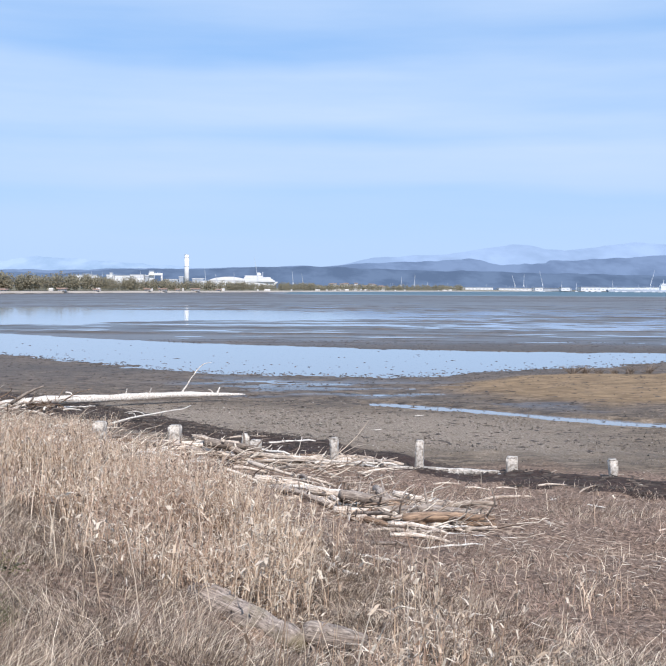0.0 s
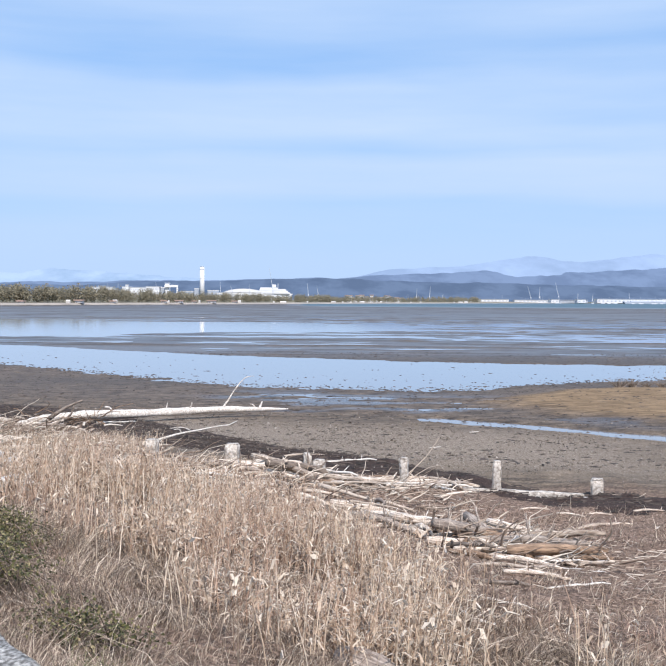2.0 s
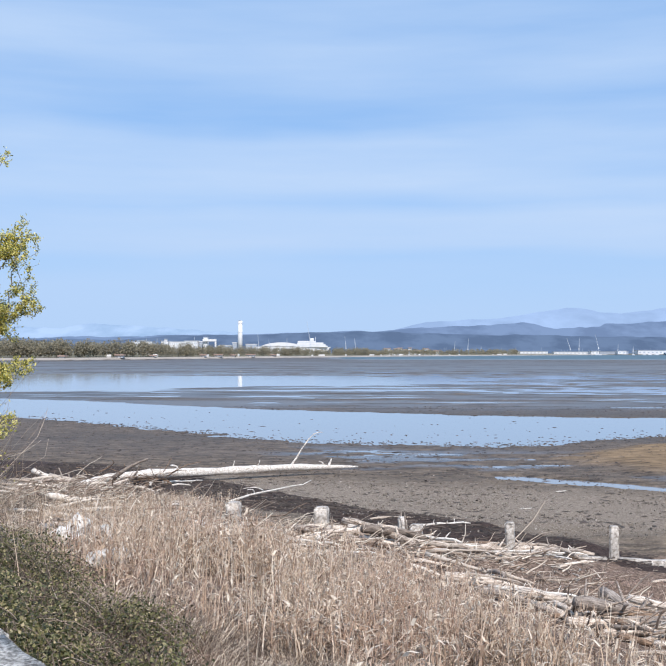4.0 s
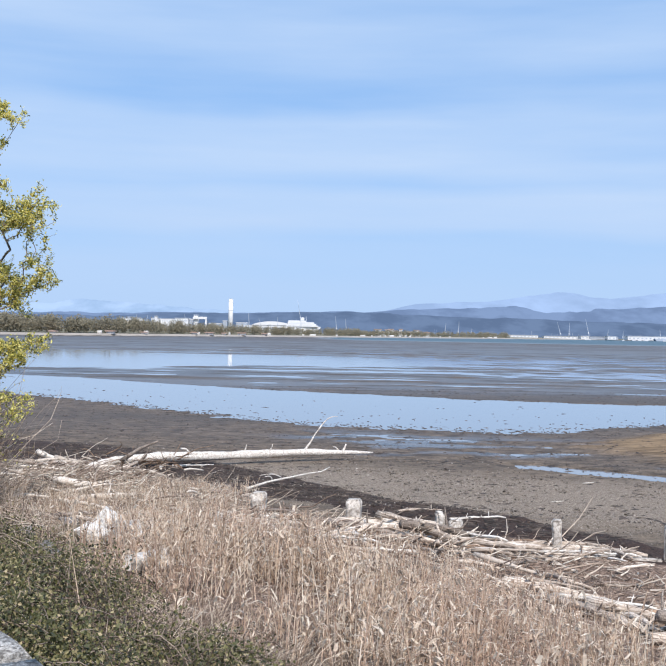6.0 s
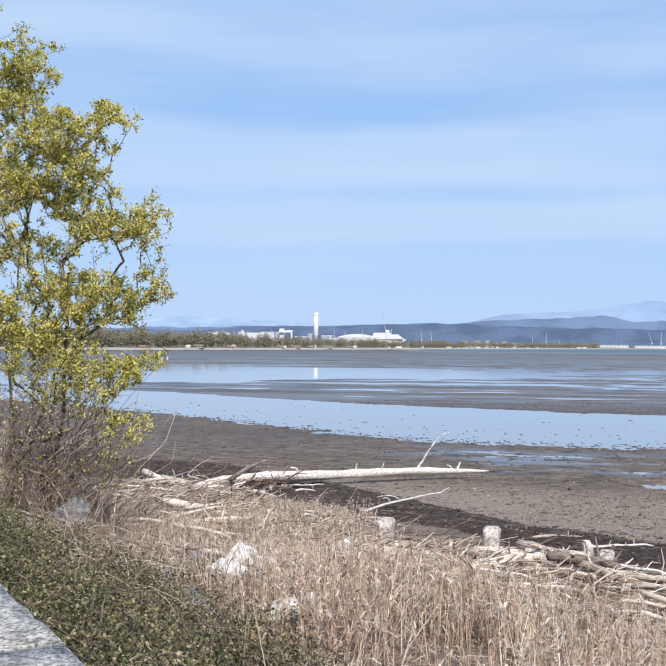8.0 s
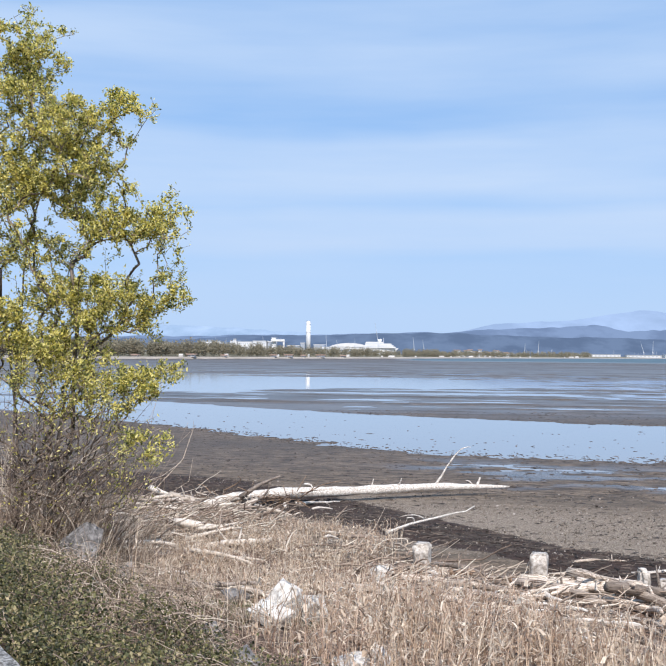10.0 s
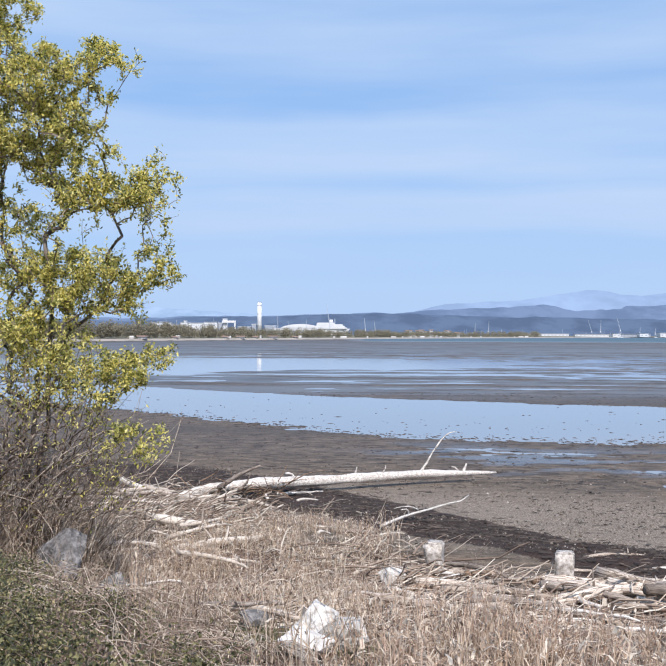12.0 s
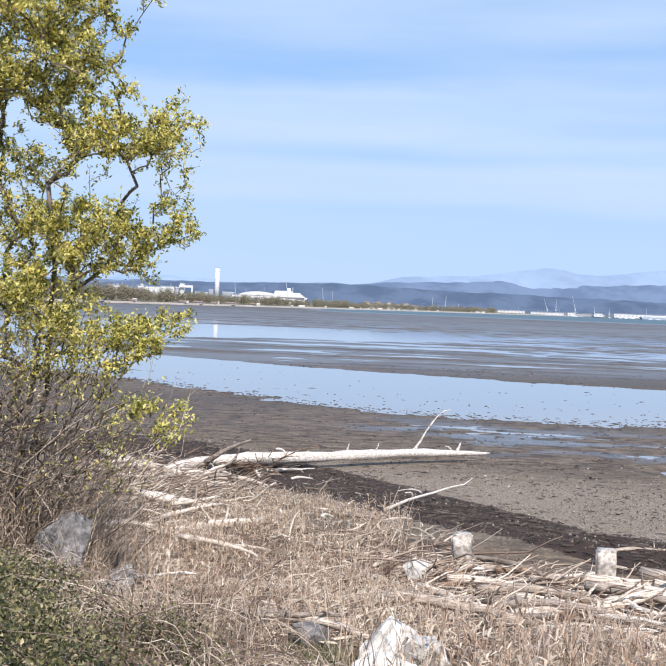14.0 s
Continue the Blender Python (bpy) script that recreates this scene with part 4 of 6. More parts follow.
def forked_stick():
    ob = thing("forked_branch", "long pale forked branch propped over dark seaweed", "branch", (-7.5, 33.4, -3.1))
    for name, p, q2, r0, sd in [("stem", (0, 0, 0.02), (2.2, 3.2, 0.35), 0.042, 3), ("fork", (0.7, 1.0, 0.15), (0.5, 0.75, 0.3), 0.026, 4), ("fork", (0.95, 1.35, 0.2), (0.35, 0.9, 0.34), 0.022, 5)]:
        v, f = tube(bent(p, q2, (0.06, 0, 0.06), 9, sd, 0.01), np.linspace(r0, r0 * 0.4, 9), 7, sd, 0.2)
        part(name, mesh_of(name, v, f, M_LOG_WHITE, True), None, ob)


forked_stick()


def near_log(x, y, z, length, radius, turn, tilt, seed, material_used, label):
    ob = thing("log", label, "log", (x, y, z))
    ob.matrix_basis = pose(x, y, z, 0, 0, turn) @ pose(0, 0, 0, 0, -tilt, 0)
    for k, piece in enumerate(log_mesh("trunk", length, radius, seed, material_used, 0.8, 0.03, 16, 0)):
        part("stub" if k else "trunk", piece, None, ob)


M_LOG_OLD = wood_material("old_log", (0.40, 0.345, 0.30), (0.15, 0.12, 0.10), (0.13, 0.11, 0.05))
near_log(-1.05, 8.42, -1.74, 1.5, 0.165, -42, -6, 71, M_LOG_OLD, "old grey rotting log in matted dry grass")
near_log(-0.2, 7.95, -1.74, 0.6, 0.13, -14, -4, 72, M_WOOD_GREY, "short split pale log in dry grass")
near_log(-0.85, 7.9, -1.72, 0.45, 0.09, -50, -4, 73, M_WOOD_BROWN, "brown decayed log end in dry grass")


# ---- dry reeds and grass ----
def scatter(count, x0, x1, y0, y1, density, seed):
    """Places in a rectangle of the plan, thinned by a density from 0 to 1."""
    r = np.random.default_rng(seed)
    x, y = r.uniform(x0, x1, count), r.uniform(y0, y1, count)
    keep = r.random(count) < density(x, y)
    return x[keep], y[keep]


def heap(x, y):
    return 1 - smooth(((x - 1.2) * 0.55 + (y - 18.4) * 0.45) ** 2 / 1.6 ** 2 + ((x - 1.2) * 0.63 - (y - 18.4) * -0.6) ** 2 / 2.6 ** 2, 0.5, 1.3)


def reed_density(x, y):
    n, q = across(x, y), beyond(x, y)
    d = smooth(n, 2.4, 4.2) * (1 - 0.8 * smooth(q - 0.25 * (-5 - x), -8.5, -5.5)) * (1 - smooth(q, -4.6, -2.2))
    d = d * (1 - 0.93 * smooth(x + (y - 12) * 0.1 + 2.0 * smooth(y, 11.5, 14.5), -0.9, 1.2)) * (1 - heap(x, y))
    d = d * (1 - 0.9 * smooth(-x, 7.6, 9.4)) * (1 - 0.45 * smooth(-x, 6.0, 8.5) * smooth(y, 20, 23)) * (1 - 0.8 * smooth(4.3 - n, 0, 1.6) * smooth(-x, 4.5, 6.5))
    d = d * (0.04 + 0.96 * smooth(layered(x / 1.3, y / 1.3, 41), 0.40, 0.60)) * (0.3 + 0.7 * smooth(layered(x / 0.45, y / 0.45, 42), 0.34, 0.58))
    rocks = (1 - np.exp(-((x + 7.85) ** 2 + (y - 18.4) ** 2) / 1.3)) * (1 - np.exp(-((x + 0.7) ** 2 + (y - 7.7) ** 2) / 0.8)) * (1 - 0.8 * np.exp(-((x + 0.3) ** 2 + (y - 11.6) ** 2) / 0.5))
    back = smooth(-x, 6.8, 8.2) * (1 - smooth(-x, 11.0, 12.5)) * smooth(y, 22, 24) * (1 - smooth(q, 4.0, 7.5)) * 0.5 * smooth(layered(x / 1.1, y / 1.1, 44), 0.35, 0.6)
    return np.maximum(d * rocks, back)


def reed_bed():
    x, y = scatter(115000, -14, 6, 5, 35, reed_density, 3)
    n = len(x)
    r = np.random.default_rng(4)
    z = height(x, y) - 0.03
    base = np.stack([x, y, z], 1)
    near = smooth(across(x, y), 3, 6)
    h = np.clip(r.normal(0.80, 0.26, n), 0.25, 1.5) * (0.75 + 0.3 * near) * (1 - 0.45 * smooth(x + 2.0 * smooth(y, 12, 17), -1.5, 2)) * (1 - 0.3 * smooth(-x, 6.5, 8.5)) * (1 - 0.55 * smooth(beyond(x, y), -8, -3.5)) * (0.25 + 1.45 * layered(x / 0.9, y / 0.9, 49))
    h = np.minimum(h, 0.95 + 0.1 * r.random(n))
    wind = np.stack([r.normal(0.03, 0.15, n), r.normal(0.0, 0.15, n)], 1)
    fallen = r.random(n) < 0.36
    wind[fallen] *= 4.5
    h[fallen] *= 0.7
    v, f = ribbons(base, h, wind * h[:, None], r.uniform(0.0034, 0.0085, n), r.uniform(0, 6.28, n), True)
    ob = new("reed_stalks", mesh_of("reed_stalks", v, f, M_REED))
    tagged(ob, "stand of tall dry straw-coloured reed stalks on the bank", "reeds", kind="stuff")
    # leaves hang from the stalks
    k = 4 * n
    pick = np.repeat(np.arange(n), 4)
    t = r.uniform(0.25, 0.95, k)
    start = base[pick].copy()
    start[:, :2] += wind[pick] * h[pick][:, None] * (t ** 1.6)[:, None]
    start[:, 2] += h[pick] * t
    a = r.uniform(0, 6.28, k)
    ln = r.uniform(0.06, 0.22, k)
    lean = np.stack([np.cos(a), np.sin(a)], 1) * ln[:, None]
    v, f = ribbons(start, r.uniform(0.10, 0.28, k) * np.where(r.random(k) < 0.5, 0.6, 1.0), lean, r.gamma(2.6, 0.0027, k) + 0.002, r.uniform(0, 6.28, k), False, 0.75)
    ob = new("reed_leaves", mesh_of("reed_leaves", v, f, M_REED_LEAF))
    tagged(ob, "dry curled buff reed leaves among the stalks", "reeds", kind="stuff")


def hay_density(x, y):
    n, q = across(x, y), beyond(x, y)
    d = smooth(n, 0.3, 1.2) * (1 - smooth(q - 10.5 * smooth(-x, 6.5, 9.0), -4.5, -1.5))
    return d * (1 - 0.5 * smooth(n, 4.5, 8.0)) * (0.10 + 1.0 * smooth(layered(x / 0.8, y / 0.8, 43), 0.34, 0.60)) * (1 - 0.6 * heap(x, y)) * (1 - 0.85 * np.exp(-(((x + 1.1) * 0.83 + (y - 8.35) * 0.56) ** 2 / 0.10 + ((x + 1.1) * 0.56 - (y - 8.35) * 0.83) ** 2 / 0.9)))


def dry_grass():
    x, y = scatter(380000, -15, 9, 2, 38, hay_density, 5)
    # thickest on the slope right below the wall
    xn, yn = scatter(230000, -6.5, 5, 2.5, 14.5, lambda x, y: smooth(across(x, y), 0.2, 0.7) * (1 - smooth(across(x, y), 6.0, 8.5)) * (1 - smooth(x, 2.0, 5.0)) * smooth(x, -6.5, -5.0) * (0.4 + 0.6 * smooth(layered(x / 0.8, y / 0.8, 43), 0.3, 0.55)) * (1 - np.exp(-((x + 0.75) ** 2 + (y - 8.1) ** 2) / 0.6)), 55)
    x, y = np.concatenate([x, xn]), np.concatenate([y, yn])
    n = len(x)
    r = np.random.default_rng(6)
    base = np.stack([x, y, height(x, y) - 0.02], 1)
    lie = layered(x / 0.8, y / 0.8, 45) * 11 + r.normal(0, 0.8, n)
    h = (0.05 + r.gamma(2.0, 0.062, n)) * (0.15 + 1.75 * layered(x / 0.7, y / 0.7, 46))
    lean = np.stack([np.cos(lie), np.sin(lie)], 1) * (h * r.uniform(0.2, 1.1, n))[:, None]
    v, f = ribbons(base, h, lean, r.uniform(0.0014, 0.0042, n) * (0.8 + 0.4 * smooth(across(x, y), 2, 6)), r.uniform(0, 6.28, n), False, 0.35)
    tagged(new("dry_grass", mesh_of("dry_grass", v, f, M_HAY)), "matted grey-brown dead grass on the bank", "grass", kind="stuff")


def litter_density(x, y):
    n, q = across(x, y), beyond(x, y)
    d = smooth(n, 2.0, 4.0) * (1 - smooth(q, 0.0, 2.0))
    strip = np.exp(-((q + 1.0) / 1.6) ** 2) * (1 - smooth(x, 0, 3.0))
    left = smooth(-x, 6.5, 9.0) * smooth(y, 24, 28) * (1 - smooth(q, 6, 11)) * smooth(n, 4, 6)
    return np.clip(np.maximum(d * (0.12 - 0.11 * smooth(x, 0, 2.0) + 0.25 * heap(x, y)) + 0.55 * strip * d, left * 0.28 * (1 - 0.8 * wrack_mask(x, y))), 0, 1) * (0.3 + smooth(layered(x / 0.9, y / 0.7, 47), 0.25, 0.6))


def straw_litter():
    x, y = scatter(85000, -16, 9, 5, 38, litter_density, 8)
    n = len(x)
    r = np.random.default_rng(9)
    a = r.uniform(-1.57, 1.57, n) * 0.9 - 0.2
    ln = 0.03 + r.gamma(1.6, 0.035, n)
    c = np.stack([x, y, height(x, y) + r.uniform(0.0, 0.05, n) + 0.07 * heap(x, y) * r.random(n)], 1)
    d = np.stack([np.cos(a) * ln, np.sin(a) * ln, r.normal(0, 0.16, n) * ln], 1)
    v, f = sticks(c, d, r.uniform(0.002, 0.0055, n))
    tagged(new("straw_litter", mesh_of("straw_litter", v, f, M_STRAW)), "washed-up broken reed straw and twigs on the strand", "litter", kind="stuff")
    # low dry tufts on the open brown bank
    x, y = scatter(60000, 0.0, 14, 6, 24.5, lambda x, y: (1 - smooth(beyond(x, y), -3.5, -1.5)) * smooth(x, 0.0, 2.0) * (0.25 + smooth(layered(x / 0.7, y / 0.7, 48), 0.40, 0.62)) * (1 - heap(x, y)) * 0.8, 10)
    n = len(x)
    h = r.uniform(0.03, 0.16, n) * (0.6 + 1.2 * smooth(layered(x / 0.6, y / 0.6, 58), 0.5, 0.7))
    lean = r.normal(0, 0.10, (n, 2))
    v, f = ribbons(np.stack([x, y, height(x, y) - 0.01], 1), h, lean, r.uniform(0.002, 0.005, n), r.uniform(0, 6.28, n), False, 0.3)
    tagged(new("low_tufts", mesh_of("low_tufts", v, f, M_TUFT)), "low brown dead tufts on the open bank", "grass", kind="stuff")


def brushwood():
    """Thin crooked twigs tangled into the heap and along the strand."""
    r = np.random.default_rng(77)
    pieces = []
    for k in range(1900):
        u = r.random()
        if u < 0.12:
            a, b = r.normal() * 0.6, r.normal() * 0.5
            x, y = 1.2 + 1.0 * a - 0.8 * b, 18.4 - 1.4 * a - 0.7 * b
        elif u < 0.34:
            x = r.uniform(-7.5, 1.4)
            y = 25.4 + (-abs(r.normal()) * 2.0 + 0.3 - x * POST_R[0]) / POST_R[1]
        elif u < 0.84:
            a, b = r.normal(), r.normal()
            x, y = -13.0 + 1.4 * a, 34.4 + 2.6 * b
        else:
            x, y = r.uniform(-10, -6.5), r.uniform(20, 30)
        ln = 0.2 + r.gamma(2.0, 0.17)
        a = r.normal(-0.4, 0.9)
        p = np.array([x, y, float(height(x, y)) + r.uniform(0.0, 0.22) * float(heap(np.array(x), np.array(y))) + 0.02])
        d = np.array([math.cos(a), math.sin(a), abs(r.normal()) * 0.32]) * ln
        w = r.uniform(0.006, 0.026)
        pieces.append(tube(bent(p, p + d, r.normal(size=3) * 0.06 * ln, 5, 7000 + k, 0.04), np.linspace(w, w * 0.4, 5), 4, k))
    tagged(new("brushwood", mesh_of("brushwood", *joined(pieces), M_STRAW)), "pale tangled brushwood twigs washed onto the strand", "brushwood", kind="stuff")


reed_bed()
brushwood()
dry_grass()
straw_litter()

# tall single stalks and a shaggy tussock by the wall
sx_, sy_ = scatter(420, -12, 3, 4, 20, lambda x, y: smooth(across(x, y), 0.8, 1.6) * (1 - smooth(across(x, y), 3.6, 4.6)), 14)
rs = np.random.default_rng(15)
mx_, my_ = scatter(900, -14, -7, 17, 32, lambda x, y: smooth(across(x, y), 2.2, 4.0) * (0.2 + smooth(layered(x / 1.3, y / 1.3, 61), 0.4, 0.6)), 16)
sx_, sy_ = np.concatenate([sx_, mx_]), np.concatenate([sy_, my_])
sh_ = rs.uniform(0.35, 1.0, len(sx_))
v, f = ribbons(np.stack([sx_, sy_, height(sx_, sy_) - 0.02], 1), sh_, rs.normal(0, 0.28, (len(sx_), 2)) * sh_[:, None], rs.uniform(0.003, 0.006, len(sx_)), rs.uniform(0, 6.28, len(sx_)), True)
tagged(new("tall_stalks", mesh_of("tall_stalks", v, f, M_REED_LEAF)), "lone pale leaning stalks over the dead grass", "reeds", kind="stuff")
for ts, tn in ((3.4, 0.25), (4.3, 0.2), (5.2, 0.3), (6.2, 0.35), (7.2, 0.4)):
    tp = along_wall(ts, tn, 0)
    k = 1500
    gx, gy = tp.x + rs.normal(0, 0.22, k), tp.y + rs.normal(0, 0.22, k)
    gh = rs.uniform(0.18, 0.5, k)
    keep = across(gx, gy) > 0.02
    gx, gy, gh = gx[keep], gy[keep], gh[keep]
    v, f = ribbons(np.stack([gx, gy, height(gx, gy) - 0.02], 1), gh, rs.normal(0, 0.16, (len(gx), 2)), rs.uniform(0.001, 0.0022, len(gx)), rs.uniform(0, 6.28, len(gx)), False, 0.3)
    tagged(new("grass_tussock", mesh_of("grass_tussock", v, f, M_HAY)), "shaggy grey-brown grass tussock against the wall", "grass", kind="stuff")

# green blades on the wall's landward verge and in the hollows of the bank
gx, gy = scatter(330000, -12, 3, -3, 16, lambda x, y: smooth(-across(x, y), 0.41, 0.46) * (1 - smooth(-across(x, y), 0.55, 1.0)) * 0.8, 11)
rg = np.random.default_rng(12)
gh = rg.uniform(0.10, 0.34, len(gx)) * (0.5 + 1.0 * layered(gx / 0.5, gy / 0.5, 59))
v, f = ribbons(np.stack([gx, gy, height(gx, gy) - 0.01], 1), gh, rg.normal(0, 0.06, (len(gx), 2)), rg.uniform(0.002, 0.004, len(gx)), rg.uniform(0, 6.28, len(gx)), False, 0.2)
tagged(new("verge_grass", mesh_of("verge_grass", v, f, M_GRASS)), "green and straw grass along the sea wall", "grass", kind="stuff")
for cx, cy, cr in ((-8.55, 19.3, 0.45), (-8.6, 18.7, 0.4), (-3.0, 6.4, 0.28), (-2.75, 5.9, 0.2), (-5.3, 13.2, 0.4), (-7.6, 19.2, 0.3)):
    k = 380
    gx, gy = cx + rg.normal(0, cr * 0.5, k), cy + rg.normal(0, cr * 0.5, k)
    gh = rg.uniform(0.06, 0.24, k)
    v, f = ribbons(np.stack([gx, gy, height(gx, gy) - 0.01], 1), gh, rg.normal(0, 0.10, (k, 2)), rg.uniform(0.002, 0.004, k), rg.uniform(0, 6.28, k), False, 0.3)
    tagged(new("grass_tuft", mesh_of("grass_tuft", v, f, M_GRASS)), "fresh green grass tuft among dry stalks", "grass", kind="stuff")


# ---- brambles below the wall ----
def bramble(x, y, radius, tall, leaves, seed, label="dense dark green bramble bush with arching stems"):
    r = np.random.default_rng(seed)
    z0 = float(height(x, y))
    ob = thing("bramble_bush", label, "bush", (x, y, z0), "brambles below the wall")
    pieces, tips = [], []
    for k in range(60):
        a, d = r.uniform(0, 6.28), radius * 1.1 * math.sqrt(r.random())
        p1 = np.array([math.cos(a) * d, math.sin(a) * d, tall * r.uniform(0.25, 0.95) * (1 - 0.45 * (d / radius) ** 2)])
        p0 = np.array([r.normal() * 0.3 * radius, r.normal() * 0.3 * radius, -0.05])
        p1[2] += float(height(x + p1[0], y + p1[1])) - z0
        p0[2] += float(height(x + p0[0], y + p0[1])) - z0
        line = bent(p0, p1, (0, 0, tall * 0.35), 7, seed * 50 + k, 0.02)
        pieces.append(tube(line, np.linspace(0.0055, 0.0025, 7), 4, k))
        tips.append(line[2:])
    v, f = joined(pieces)
    tagged(part("stem_tangle", mesh_of("stem_tangle", v, f, M_STEM if leaves < 500 else M_BARK), None, ob, "thin brown stems"), kind="stuff")
    # leaves sit in tight bunches on some of the stems, and leave gaps
    tips = np.concatenate(tips)
    tips = tips[r.random(len(tips)) < 0.42]
    c = tips[r.integers(0, len(tips), leaves)] + r.normal(size=(leaves, 3)) * np.array([0.085, 0.085, 0.06]) * radius
    ground_z = height(x + c[:, 0], y + c[:, 1]) - z0
    c[:, 2] = np.maximum(c[:, 2], ground_z + 0.03)
    v, f = leaf_quads(c, r.uniform(0.008, 0.020, leaves), seed + 1, 0.65)
    tagged(part("leafage", mesh_of("leafage", v, f, M_BRAMBLE), None, ob, "dark green leaves"), kind="stuff")


for k, (s, n, rad, tall, lv) in enumerate([(9.6, 0.55, 0.55, 0.4, 900), (10.4, 0.7, 0.65, 0.5, 1400), (11.2, 0.8, 0.75, 0.55, 1900), (12.2, 0.8, 0.8, 0.55, 2100), (13.2, 0.7, 0.75, 0.5, 2000), (14.2, 0.9, 0.8, 0.55, 2200),
                                           (15.3, 0.7, 0.8, 0.55, 2100), (16.4, 0.8, 0.85, 0.6, 2300), (17.5, 0.7, 0.85, 0.6, 2200), (18.6, 0.9, 0.85, 0.6, 2200), (19.8, 0.8, 0.9, 0.65, 2100), (21.0, 1.2, 0.9, 0.7, 2000), (22.4, 1.6, 1.0, 0.7, 1700),
                                           (12.4, 2.0, 0.5, 0.35, 420), (14.6, 2.3, 0.5, 0.35, 420), (16.6, 2.1, 0.6, 0.4, 650), (18.2, 2.4, 0.5, 0.35, 420), (20.0, 2.4, 0.6, 0.4, 480)]):
    p = along_wall(s, n, 0)
    bramble(p.x, p.y, rad * 1.05, tall * 1.12, int(lv * 2.4), 100 + k)
for k, (s, n, rad, tall, lv) in enumerate([(9.3, 1.2, 0.5, 0.45, 1500), (10.1, 1.5, 0.6, 0.5, 1400), (11.6, 1.9, 0.75, 0.65, 2400), (13.4, 1.9, 0.8, 0.7, 2800), (15.4, 2.0, 0.8, 0.65, 2400), (17.3, 2.3, 0.6, 0.45, 1500)]):
    p = along_wall(s, n, 0)
    bramble(p.x, p.y, rad, tall, lv, 140 + k, "dark green bramble clump in matted dry grass")
for k, (x, y, rad, tall, lv) in enumerate([(-3.35, 7.2, 0.5, 0.3, 1400), (-9.2, 16.6, 0.8, 0.55, 260), (-10.0, 18.0, 0.9, 0.6, 160), (-9.3, 19.2, 0.7, 0.5, 60), (-10.8, 19.6, 0.9, 0.65, 200), (-10.1, 21.0, 0.8, 0.5, 40), (-11.6, 21.2, 0.9, 0.6, 120), (-8.4, 15.6, 0.7, 0.5, 200), (-7.4, 14.4, 0.7, 0.45, 240), (-8.6, 17.6, 0.7, 0.45, 80), (-11.9, 22.5, 0.8, 0.75, 150), (-12.6, 22.8, 0.7, 0.8, 160)]):
    bramble(x, y, rad, tall, lv, 160 + k, "nearly leafless brown bramble tangle over dead grass" if lv < 500 else "small fresh green bramble clump by the wall")


